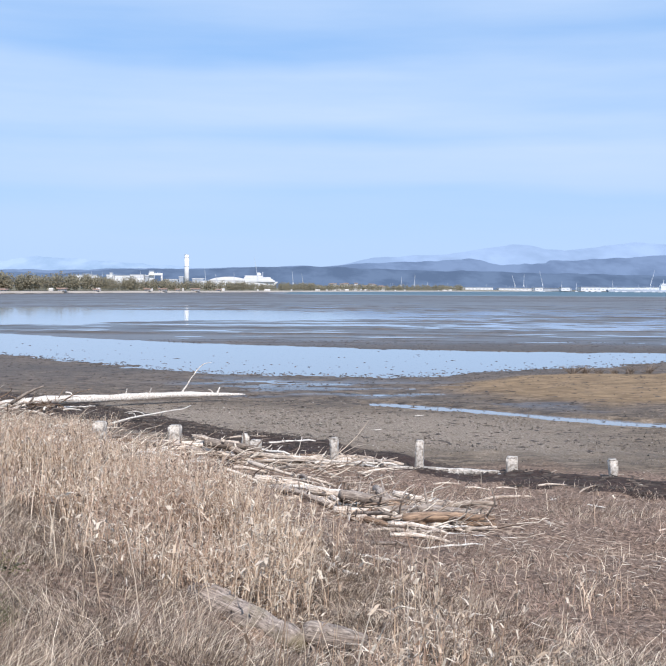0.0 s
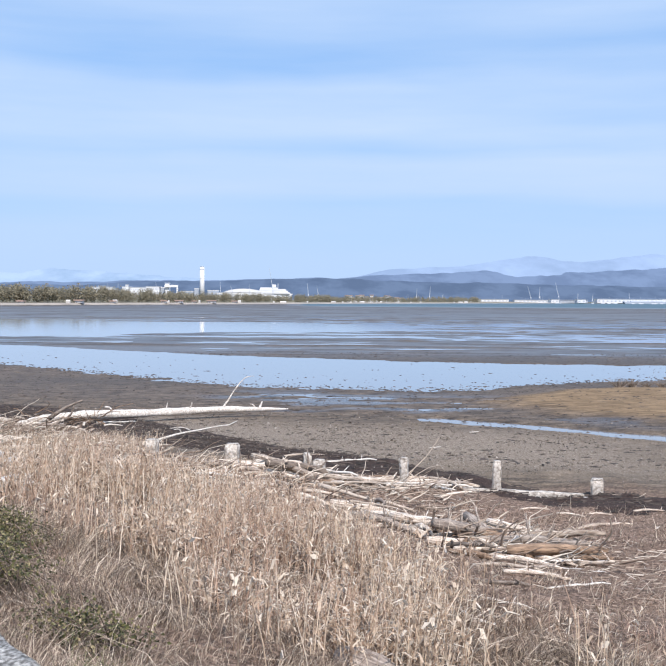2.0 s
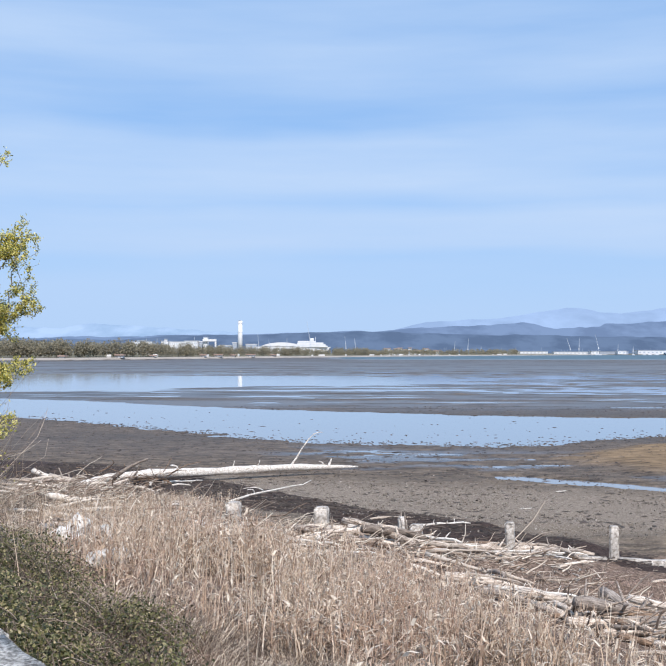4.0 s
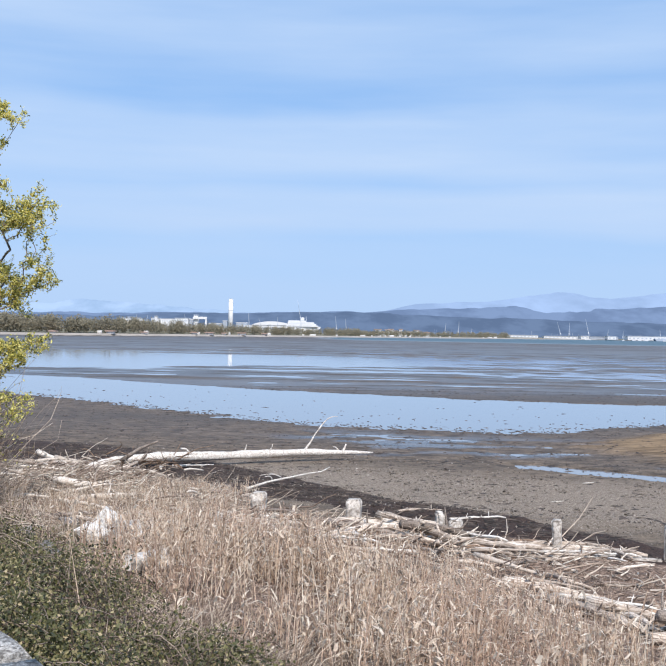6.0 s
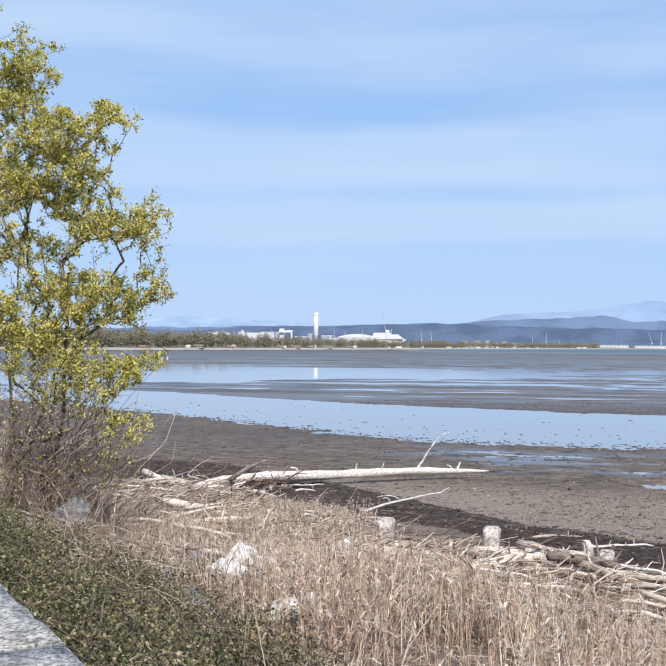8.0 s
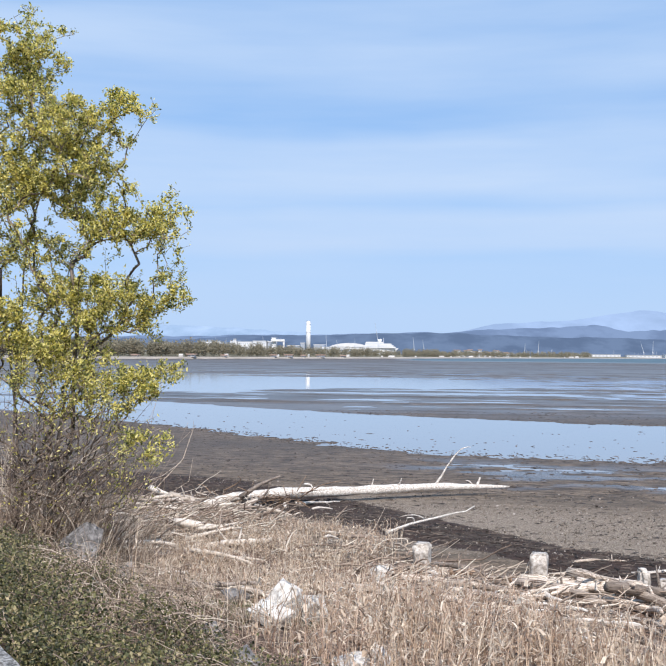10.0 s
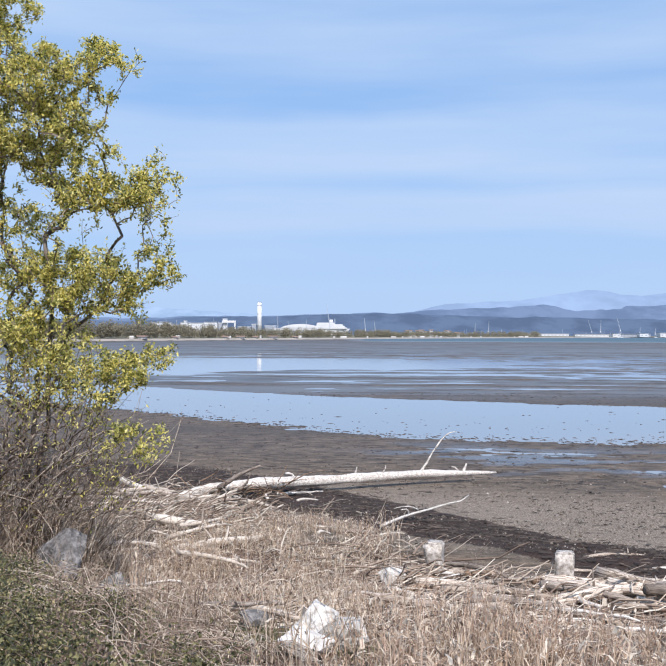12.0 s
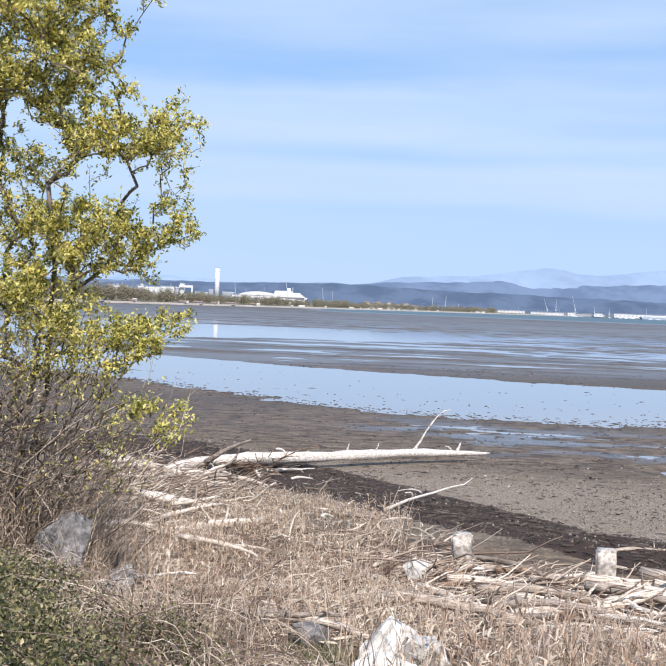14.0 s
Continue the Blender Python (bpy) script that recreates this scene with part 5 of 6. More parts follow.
# ---- willow at the end of the wall ----
def willow():
    root = np.array([-14.0, 25.4, float(height(-14.0, 25.4))])
    ob = thing("willow_tree", "many-stemmed willow in fresh yellow-green leaf with bare lower twigs", "tree", root)
    r = np.random.default_rng(20)
    # lobes of the crown: x, y, z, half width, half height, share of sprays, leafiness
    lobes = [(-13.75, 25.0, 7.5, 0.6, 0.55, 70, 1.0), (-14.6, 25.2, 7.2, 0.8, 1.2, 60, 0.9), (-12.75, 25.0, 5.95, 0.75, 0.55, 130, 1.1), (-11.95, 24.9, 6.2, 0.48, 0.26, 60, 1.0), (-12.35, 25.0, 5.15, 0.5, 0.45, 80, 1.0),
             (-13.3, 25.2, 4.9, 0.7, 0.6, 90, 0.8), (-12.75, 25.2, 4.35, 0.55, 0.35, 60, 0.8), (-12.1, 25.1, 4.15, 0.4, 0.25, 40, 0.9), (-11.15, 25.2, 4.2, 0.26, 0.33, 45, 1.0), (-10.98, 25.3, 3.7, 0.17, 0.22, 18, 0.7),
             (-13.6, 25.2, 3.7, 0.6, 0.5, 60, 0.8), (-11.15, 25.5, 3.15, 0.22, 0.24, 18, 0.8), (-11.0, 25.5, 2.65, 0.24, 0.26, 26, 0.9), (-11.6, 25.6, 2.55, 0.35, 0.25, 36, 0.9), (-12.35, 25.5, 2.7, 0.5, 0.3, 50, 0.9),
             (-11.75, 25.8, 2.05, 0.22, 0.14, 12, 0.9), (-13.2, 25.3, 2.6, 0.6, 0.5, 70, 0.9), (-12.75, 25.1, 1.9, 0.6, 0.3, 60, 0.9), (-13.5, 24.9, 1.5, 0.6, 0.4, 70, 1.1), (-12.4, 24.7, 1.15, 0.5, 0.28, 60, 1.0),
             (-11.8, 24.6, 0.95, 0.42, 0.2, 40, 1.2), (-11.25, 24.8, 1.0, 0.36, 0.2, 40, 1.3), (-10.95, 25.0, 1.2, 0.2, 0.12, 12, 1.2), (-12.2, 24.3, 0.65, 0.34, 0.15, 28, 1.1), (-12.6, 24.3, 0.4, 0.5, 0.3, 70, 0.25), (-13.4, 24.4, 0.5, 0.5, 0.4, 80, 0.25),
             (-10.85, 23.0, 0.12, 0.26, 0.2, 16, 0.9), (-10.65, 22.9, -0.08, 0.16, 0.14, 9, 0.8), (-11.8, 24.6, 0.1, 0.4, 0.35, 40, 0.15), (-12.5, 24.6, -0.5, 0.7, 0.5, 100, 0.14), (-13.4, 24.5, -0.5, 0.6, 0.6, 120, 0.1), (-12.0, 24.7, -0.9, 0.6, 0.35, 60, 0.08),
             (-13.4, 24.3, -1.3, 0.6, 0.4, 40, 0.2), (-14.6, 25.0, 1.2, 0.7, 1.0, 60, 0.4), (-14.9, 25.2, 3.4, 0.8, 1.2, 70, 0.9), (-14.6, 25.2, 5.4, 0.7, 0.9, 60, 0.9), (-15.9, 25.2, 5.0, 0.8, 1.6, 60, 0.8), (-15.8, 25.0, 2.0, 0.8, 1.4, 50, 0.7)]
    lobes += [(-13.7, 25.0, 7.1, 0.45, 0.6, 90, 1.1), (-14.2, 25.0, 5.9, 0.5, 0.6, 70, 1.0), (-13.9, 25.0, 4.9, 0.4, 0.5, 50, 1.0), (-12.1, 25.2, 3.1, 0.5, 0.2, 26, 0.6), (-11.75, 25.2, 3.95, 0.32, 0.2, 40, 1.1), (-11.3, 25.2, 3.95, 0.25, 0.25, 26, 1.1), (-12.6, 24.9, 5.0, 0.6, 0.6, 60, 1.0), (-13.2, 25.1, 6.3, 0.6, 0.5, 60, 1.0), (-12.5, 25.0, 4.0, 0.6, 0.25, 60, 1.0), (-12.9, 25.1, 2.75, 0.8, 0.3, 80, 0.9), (-12.4, 25.2, 2.2, 0.6, 0.3, 70, 0.9), (-12.8, 24.9, 1.4, 0.8, 0.4, 110, 1.0), (-13.4, 24.9, 0.9, 0.6, 0.4, 80, 0.8), (-12.6, 24.7, 0.5, 0.7, 0.3, 90, 0.4), (-11.9, 24.7, 0.55, 0.4, 0.3, 50, 0.5), (-14.2, 24.9, 2.6, 0.5, 0.9, 70, 0.9), (-12.9, 24.9, 5.3, 0.8, 0.8, 40, 1.1), (-13.4, 24.9, 4.2, 0.7, 0.7, 50, 1.0), (-12.3, 25.3, 2.4, 0.8, 0.35, 50, 0.9), (-13.1, 25.0, 3.2, 0.7, 0.4, 50, 0.8), (-13.0, 25.2, 3.6, 0.8, 0.4, 60, 0.7), (-13.6, 25.0, 2.3, 0.7, 0.5, 70, 0.9), (-13.2, 24.8, 5.6, 0.7, 0.7, 90, 1.0), (-13.9, 25.0, 6.2, 0.6, 0.7, 70, 1.0), (-12.9, 24.6, 0.9, 0.8, 0.4, 90, 0.6),
              (-12.2, 24.5, -0.2, 0.75, 0.6, 260, 0.06), (-13.0, 24.4, -0.9, 0.9, 0.7, 320, 0.04), (-13.6, 24.3, -0.1, 0.6, 0.6, 130, 0.15), (-11.9, 24.6, -1.1, 0.7, 0.3, 70, 0.05), (-13.9, 24.9, 4.6, 0.5, 0.8, 60, 0.9), (-14.3, 24.7, 0.5, 0.5, 1.2, 70, 0.25)]
    pts, leafy = [], []
    for x, y, z, hw, hh, count, lf in lobes:
        # sprays gather in bunches, with gaps between them
        count = int(count * 1.6)
        bunch = r.normal(size=(max(4, count // 5), 3)) * 0.66
        bunch /= np.maximum(1, np.linalg.norm(bunch, axis=1)[:, None] / 1.3)
        d = bunch[r.integers(0, len(bunch), count)] * np.array([hw, max(hw, 0.4), hh])
        pts.append(np.array([x, y, z]) + d + r.normal(size=(count, 3)) * np.array([0.11, 0.11, 0.075]) * (1.0 if lf > 0.3 else 2.2))
        leafy.append(np.full(count, lf))
    pts, leafy = np.concatenate(pts), np.concatenate(leafy)
    # windows of sky in the crown
    for gx0, gz0, gw, gt in ((-12.15, 3.28, 0.5, 0.2), (-13.2, 3.95, 0.40, 0.22), (-12.9, 6.75, 0.35, 0.3), (-12.05, 1.75, 0.4, 0.16)):
        clear = ((pts[:, 0] - gx0) / gw) ** 2 + ((pts[:, 2] - gz0) / gt) ** 2 > 1
        pts, leafy = pts[clear], leafy[clear]
    pts[:, 0] -= 0.1 * smooth(pts[:, 0], -12.0, -11.2)
    pts[:, 2] -= 0.1 * smooth(pts[:, 2], 2.0, 3.5) + 0.14 * smooth(pts[:, 2], 4.2, 6.0)
    leafy = leafy * np.where(pts[:, 0] < -12.0, 0.28 + 0.72 * smooth(pts[:, 2], 0.5, 2.0), 1.0)
    pts[:, 2] = np.maximum(pts[:, 2], height(pts[:, 0], pts[:, 1]) + 0.08)
    pts -= root
    # five stems rise from the ground; every spray then grows out of the nearest wood below it
    nodes, parent = [np.array([0, 0, -0.2])], [-1]
    for tip in ((0.2, -0.2, 7.6), (0.7, -0.2, 5.6), (1.0, -0.3, 3.4), (-0.7, 0, 6.0), (0.7, -0.7, 1.9)):
        last = 0
        for p in bent(np.array([r.normal() * 0.2, r.normal() * 0.15, 0.0]), tip, (r.normal() * 0.2, 0, 0), 11, int(tip[2] * 10), 0.012):
            nodes.append(p)
            parent.append(last)
            last = len(nodes) - 1
    order = np.argsort(np.linalg.norm(pts - np.array([0.3, 0, 2.5]), axis=1))
    ends = []
    for i in order:
        p = pts[i]
        arr = np.array(nodes)
        d = p - arr
        dist = np.linalg.norm(d, axis=1) + 0.9 * np.maximum(0, 0.10 - d[:, 2]) + 0.12 * np.abs(d[:, 1])
        dist[0] += 5
        j = int(np.argmin(dist))
        n_seg = max(2, int(np.linalg.norm(p - arr[j]) / 0.16))
        last = j
        for q2 in bent(arr[j], p, (0, 0, 0.06 * np.linalg.norm(p - arr[j])), n_seg + 1, 5000 + int(i), 0.028)[1:]:
            nodes.append(q2)
            parent.append(last)
            last = len(nodes) - 1
        ends.append((last, i))
    load = np.zeros(len(nodes))
    for e, _ in ends:
        load[e] += 1
    for k in range(len(nodes) - 1, 0, -1):
        load[parent[k]] += load[k]
    rad = 0.0032 * np.maximum(load, 1) ** 0.35
    thick, thin = [], []
    for k in range(1, len(nodes)):
        if parent[k] <= 0 and k > 1 and load[k] == 0:
            continue
        a, b = nodes[parent[k]], nodes[k]
        if np.linalg.norm(b - a) < 1e-4:
            continue
        (thick if rad[k] > 0.022 else thin).append(tube([a, b], [max(rad[k], min(rad[parent[k]], rad[k] * 1.25)), rad[k]], 6 if rad[k] > 0.022 else 3))
    part("trunk", mesh_of("trunk", *joined(thick), M_TRUNK, True), None, ob, "grey-brown forked stems")
    tagged(part("twig_tangle", mesh_of("twig_tangle", *joined(thin), M_BARK), None, ob, "fine bare grey twigs"), kind="stuff")
    # a skirt of bare suckers round the foot
    skirt = []
    for k in range(1800):
        p0 = np.array([r.uniform(-0.9, 2.2), r.uniform(-0.7, 1.0), 0.0])
        p0[2] = float(height(p0[0] + root[0], p0[1] + root[1])) - root[2] - 0.05
        tall = r.uniform(0.5, 3.2) * (1 - 0.75 * smooth(p0[0], 0.5, 2.2))
        p1 = p0 + np.array([np.clip(r.normal(0.3, 0.7), -0.9, 0.9) * tall * 0.7, np.clip(r.normal(0, 0.5), -0.8, 0.8) * tall * 0.7, tall * r.uniform(0.7, 1.0)])
        skirt.append(tube(bent(p0, p1, r.normal(size=3) * 0.14 * tall, 6, 9000 + k, 0.06), np.linspace(r.uniform(0.005, 0.013), 0.0025, 6), 3, k))
    tagged(part("sucker_tangle", mesh_of("sucker_tangle", *joined(skirt), M_STEM), None, ob, "bare grey-brown suckers"), kind="stuff")
    spots, sizes = [], []
    for e, i in ends:
        m = int(r.poisson(20 * leafy[i]) * r.choice([0.2, 0.7, 1.2, 1.8]))
        if not m:
            continue
        a, b = nodes[parent[parent[e]]], nodes[e]
        t = r.uniform(0.2, 1.15, (m, 1))
        spots.append(a + (b - a) * t + r.normal(size=(m, 3)) * 0.042)
        sizes.append(r.uniform(0.020, 0.046, m))
    tagged(part("foliage", mesh_of("foliage", *leaf_quads(np.concatenate(spots), np.concatenate(sizes), 31, 0.46), M_LEAF), None, ob, "small yellow-green spring leaves"), kind="stuff")


willow()

# ---- weed and debris on the flats ----
rw = np.random.default_rng(50)
wx, wy = scatter(26000, -17, 12, 19, 46, lambda x, y: wrack_mask(x, y) * smooth(layered(x / 1.1, y / 0.5, 51), 0.3, 0.55), 52)
wn_ = len(wx)
wa = rw.normal(-0.2, 0.7, wn_)
wlen = rw.uniform(0.03, 0.14, wn_)
c = np.stack([wx, wy, height(wx, wy) + rw.uniform(0, 0.04, wn_)], 1)
v, f = sticks(c, np.stack([np.cos(wa) * wlen, np.sin(wa) * wlen, rw.normal(0, 0.01, wn_)], 1), rw.uniform(0.006, 0.02, wn_))
tagged(new("seaweed", mesh_of("seaweed", v, f, M_WEED)), "dark brown dried seaweed along the tide line", "seaweed", kind="stuff")


def mud_clumps():
    """Low dark clods and weed shreds strewn over the flats, thick along the channel's near bank."""
    x, y = rw.uniform(-30, 30, 42000), 27 + 70 * rw.random(42000) ** 1.3
    ch = channel(x, y)
    d = y - near_bank(x) - 0.6
    edge = np.exp(-(d / 1.3) ** 2) + 0.05 * np.exp(-(d / 9) ** 2)
    keep = rw.random(len(x)) < np.clip((0.13 + 0.34 * smooth(layered(x / 2.5, y / 1.2, 54), 0.45, 0.66)) * (1 - 0.985 * smooth(ch, 0.1, 0.6)) + 1.3 * edge * smooth(layered(x / 3, y / 1.2, 53), 0.30, 0.5), 0, 1) * (beyond(x, y) > 5)
    x, y = x[keep], y[keep]
    n = len(x)
    z = np.maximum(height(x, y), WATER_Z)
    sx, sy, sz = rw.gamma(1.6, 0.07, n) + 0.04, rw.gamma(2.0, 0.025, n) + 0.03, rw.uniform(0.01, 0.035, n)
    ang = np.linspace(0, 2 * math.pi, 7, endpoint=False)
    ring = np.stack([np.cos(ang), np.sin(ang)], 1)
    jag = rw.uniform(0.6, 1.3, (n, 7))
    out = np.stack([x[:, None] + ring[None, :, 0] * jag * sx[:, None], y[:, None] + ring[None, :, 1] * jag * sy[:, None], np.repeat(z[:, None] - 0.02, 7, 1)], 2)
    top = np.stack([x + rw.normal(0, 0.2, n) * sx, y, z + sz], 1)[:, None, :]
    v = np.concatenate([out, top], 1).reshape(-1, 3)
    q = np.array([(j, (j + 1) % 7, 7) for j in range(7)])
    f = (np.arange(n)[:, None, None] * 8 + q[None]).reshape(-1, 3)
    tagged(new("mud_clods", mesh_of("mud_clods", v, f, M_WEED)), "dark weed clods scattered over wet mud", "seaweed", kind="stuff")


mud_clumps()


def shell_bits():
    """Broken shells and pebbles strewn over the upper flat."""
    x, y = scatter(60000, -16, 16, 24, 48, lambda x, y: smooth(beyond(x, y), 1.5, 5) * (1 - smooth(beyond(x, y), 12, 20)) * (0.15 + 0.85 * smooth(layered(x / 2.2, y / 0.9, 63), 0.42, 0.62)), 64)
    n = len(x)
    c = np.stack([x, y, height(x, y) + 0.012], 1)
    v, f = leaf_quads(c, 0.007 + rw.gamma(1.5, 0.008, n), 65, 0.8)
    tagged(new("shell_bits", mesh_of("shell_bits", v, f, M_SHELL)), "broken shells and pebbles strewn over the mud", "shells", kind="stuff")


shell_bits()
# low scrub on the spit
for x, y, s in ((14.6, 58.6, 0.8), (15.4, 58.9, 0.7), (16.3, 59.2, 0.5), (18.3, 59.8, 0.6), (19.6, 60.2, 0.7), (17.3, 59.6, 0.4)):
    ob = thing("salt_scrub", "low dark salt-marsh scrub on the tan spit", "bush", (x, y, float(height(x, y))), "scrub on the spit")
    pieces = [tube(bent((rw.normal() * 0.1, rw.normal() * 0.1, -0.03), (rw.normal() * s * 0.5, rw.normal() * s * 0.3, s * rw.uniform(0.3, 0.75)), (0, 0, 0.05), 4, k, 0.04), np.linspace(0.016, 0.006, 4), 3, k) for k in range(60)]
    v, f = joined(pieces)
    part("twig_tangle", mesh_of("twig_tangle", v, f, M_BARK), None, ob)


# ---- beyond the bay ----
def far_woods():
    r = np.random.default_rng(61)
    cs, ss = [], []
    for k in range(1500):
        u = r.random()
        x = np.interp(u, [0, 0.52, 0.8, 1], [-420, -150, 20, 290])
        s = float(shore_y(x))
        y = s * r.uniform(1.02, 1.07)
        tall = np.interp(x, [-420, -215, -178, -135, -60, 30, 330], [13, 13, 11.8, 9.0, 8.5, 9, 11]) * r.uniform(0.7, 1.15) * (0.78 + 0.4 * value_noise(x / 6, 0.5, 3))
        rad = tall * r.uniform(0.24, 0.38)
        m = 120
        d = r.normal(size=(m, 3))
        d /= np.linalg.norm(d, axis=1)[:, None]
        d *= r.uniform(0.35, 1.0, (m, 1))
        cs.append(np.array([x, y, float(height(x, y)) + tall * 0.52]) + d * np.array([rad, rad, tall * 0.5]))
        ss.append(r.uniform(0.08, 0.16, m) * rad * 1.2)
    v, f = leaf_quads(np.concatenate(cs), np.concatenate(ss), 62, 0.8)
    tagged(new("far_woods", mesh_of("far_woods", v, f, M_WOODS)), "belt of bare and budding trees on the far shore", "trees", kind="stuff")


far_woods()


def far_huts():
    """Small pale sheds and parked vans along the far beach."""
    r = np.random.default_rng(65)
    pieces = []
    for k in range(20):
        x = r.uniform(-190, 250)
        s = float(shore_y(x))
        y, w, d, h = s * 1.0175, 0.5 + r.gamma(1.5, 0.8), r.uniform(1.0, 2.5), r.uniform(1.0, 2.0)
        z = float(height(x, y)) - 0.3
        gable = h + r.uniform(0.2, 0.9)
        v = np.array([(x + a * w, y + b * d, z + c) for a, b, c in ((-1, -1, 0), (1, -1, 0), (1, 1, 0), (-1, 1, 0), (-1, -1, h), (1, -1, h), (1, 1, h), (-1, 1, h), (-1, 0, gable), (1, 0, gable))])
        pieces.append((v, [(0, 1, 5, 4), (2, 3, 7, 6), (1, 2, 6, 9, 5), (3, 0, 4, 8, 7), (4, 5, 9, 8), (6, 7, 8, 9)]))
    tagged(new("far_huts", mesh_of("far_huts", *joined(pieces), M_FAR_HUT)), "small pale sheds scattered along the far beach", "sheds", kind="stuff")


far_huts()
# pale beach at the foot of the far woods
bx = np.linspace(-420, 600, 900)
by = shore_y(bx)
lower = np.stack([bx, by * 0.996, np.full_like(bx, -3.40)], 1)
upper = np.stack([bx, by * 1.008, np.full_like(bx, -1.75)], 1)
v = np.concatenate([lower, upper])
k = len(bx)
f = [(i, i + 1, k + i + 1, k + i) for i in range(k - 1)]
tagged(new("far_beach", mesh_of("far_beach", v, f, M_BEACH)), "thin pale beach along the far shore", "beach", kind="structure")


def ridge(name, y, xs, zs, mat, label, seed, rough):
    """A range of hills: a sheet that climbs from the plain to an uneven crest and falls behind it."""
    x = np.linspace(xs[0], xs[-1], 420)
    crest = np.interp(x, xs, zs) + (layered(x / 90, x * 0, seed) - 0.5) * rough
    rows = [(-500, -0.03), (-330, 0.12), (-240, 0.35), (-150, 0.62), (-70, 0.86), (0, 1.0), (60, 0.9)]
    v = []
    for dy, fr in rows:
        fold = (layered(x / 130, np.full_like(x, dy / 90), seed + 3) - 0.5) * rough * 1.3 * (1 if 0 < fr < 1 else 0)
        v.append(np.stack([x, np.full_like(x, y + dy), crest * fr + fold], 1))
    k = len(x)
    faces = [(a * k + i, a * k + i + 1, (a + 1) * k + i + 1, (a + 1) * k + i) for a in range(len(rows) - 1) for i in range(k - 1)]
    tagged(new(name, mesh_of(name, np.concatenate(v), faces, mat, True)), label, "hills", kind="structure")


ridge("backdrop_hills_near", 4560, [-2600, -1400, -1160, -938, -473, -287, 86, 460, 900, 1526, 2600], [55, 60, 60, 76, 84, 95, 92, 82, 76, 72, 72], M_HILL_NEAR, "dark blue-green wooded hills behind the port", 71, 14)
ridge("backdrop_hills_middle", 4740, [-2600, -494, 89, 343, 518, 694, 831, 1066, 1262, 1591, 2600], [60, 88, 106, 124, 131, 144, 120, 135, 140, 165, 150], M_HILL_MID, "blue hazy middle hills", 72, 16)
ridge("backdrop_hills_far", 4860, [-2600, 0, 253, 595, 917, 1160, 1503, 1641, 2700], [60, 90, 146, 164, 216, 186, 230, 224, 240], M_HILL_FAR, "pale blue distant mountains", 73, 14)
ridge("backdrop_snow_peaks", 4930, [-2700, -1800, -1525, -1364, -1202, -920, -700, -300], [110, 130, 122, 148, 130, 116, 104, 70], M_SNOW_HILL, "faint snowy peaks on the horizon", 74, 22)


def cylinder(r0, r1, z0, z1, sides=24, x=0.0, y=0.0):
    v, f = tube([(x, y, z0), (x, y, z1)], [r0, r1], sides)
    return v, f


def chimney():
    ob = thing("power_station_chimney", "tall white power-station chimney beyond the far shore", "chimney", (-523, 4000, -2))
    part("shaft", mesh_of("shaft", *cylinder(9.5, 8.5, 0, 128), M_FAR_WHITE, True), None, ob)
    part("rim", mesh_of("rim", *cylinder(7.4, 7.4, 128, 131), M_FAR_GREY, True), None, ob)
    for z in (40, 84, 118):
        part("gallery", mesh_of("gallery", *cylinder(9.9, 9.9, z, z + 1.2), M_FAR_WHITE, True), None, ob)


chimney()


def building(name, label, x0, x1, y, z1, depth=40, walls=M_FAR_WHITE, roof=M_FAR_GREY, storeys=2, bays=6, category="building"):
    ob = thing(name, label, category, ((x0 + x1) / 2, y, -2))
    w, h = x1 - x0, z1 + 2
    part("wall", box(-w / 2, w / 2, 0, depth, 0, h), walls, ob)
    part("roof", box(-w / 2 - 1, w / 2 + 1, -1, depth + 1, h, h + max(0.8, h * 0.06)), roof, ob)
    me = None
    for i in range(storeys):
        for j in range(bays):
            if me is None:
                b = box(-0.22 * w / bays, 0.22 * w / bays, -0.25, 0.1, 0, h / storeys * 0.28)
                me = bpy.data.meshes.new("window")
                b.to_mesh(me)
                b.free()
                me.materials.append(M_FAR_GLASS)
            wi = new("window", me)
            wi.parent = ob
            wi.matrix_basis = pose((j + 0.5) * w / bays - w / 2, 0, h * (i + 0.35) / storeys)
    return ob


building("port_building", "white flat-roofed works building", -955, -872, 4000, 44, 60, storeys=3, bays=9)
building("port_building", "white roof block on a works building", -930, -905, 4004, 48, 30, storeys=4, bays=3)
building("port_building", "white stepped works building", -836, -808, 4000, 46, 60, storeys=4, bays=4)
building("port_building", "tall white stair block of the works", -822, -812, 3996, 53, 20, storeys=5, bays=1)
building("port_building", "long white works building", -806, -745, 4010, 44, 60, storeys=3, bays=7)
building("port_building", "white works hall with a raised roof", -744, -692, 4005, 47, 60, storeys=3, bays=6)
building("port_building", "pale grey works building behind the hall", -690, -660, 4030, 44, 40, M_FAR_GREY, M_FAR_WHITE, 3, 4)
building("port_building", "white boiler house below a conveyor", -668, -652, 4000, 60, 30, storeys=5, bays=2)
building("port_building", "grey turbine hall beside the chimney", -612, -560, 4030, 30, 60, M_FAR_GREY, M_FAR_WHITE, 2, 6)
building("port_building", "pale store beside the chimney", -556, -538, 4020, 40, 30, M_FAR_GREY, M_FAR_WHITE, 3, 2)
building("port_building", "low grey shed beside the chimney", -505, -462, 4030, 34, 60, M_FAR_GREY, M_FAR_WHITE, 2, 5)
building("port_building", "small white store by the shipyard", -470, -440, 4010, 26, 40, storeys=2, bays=3)


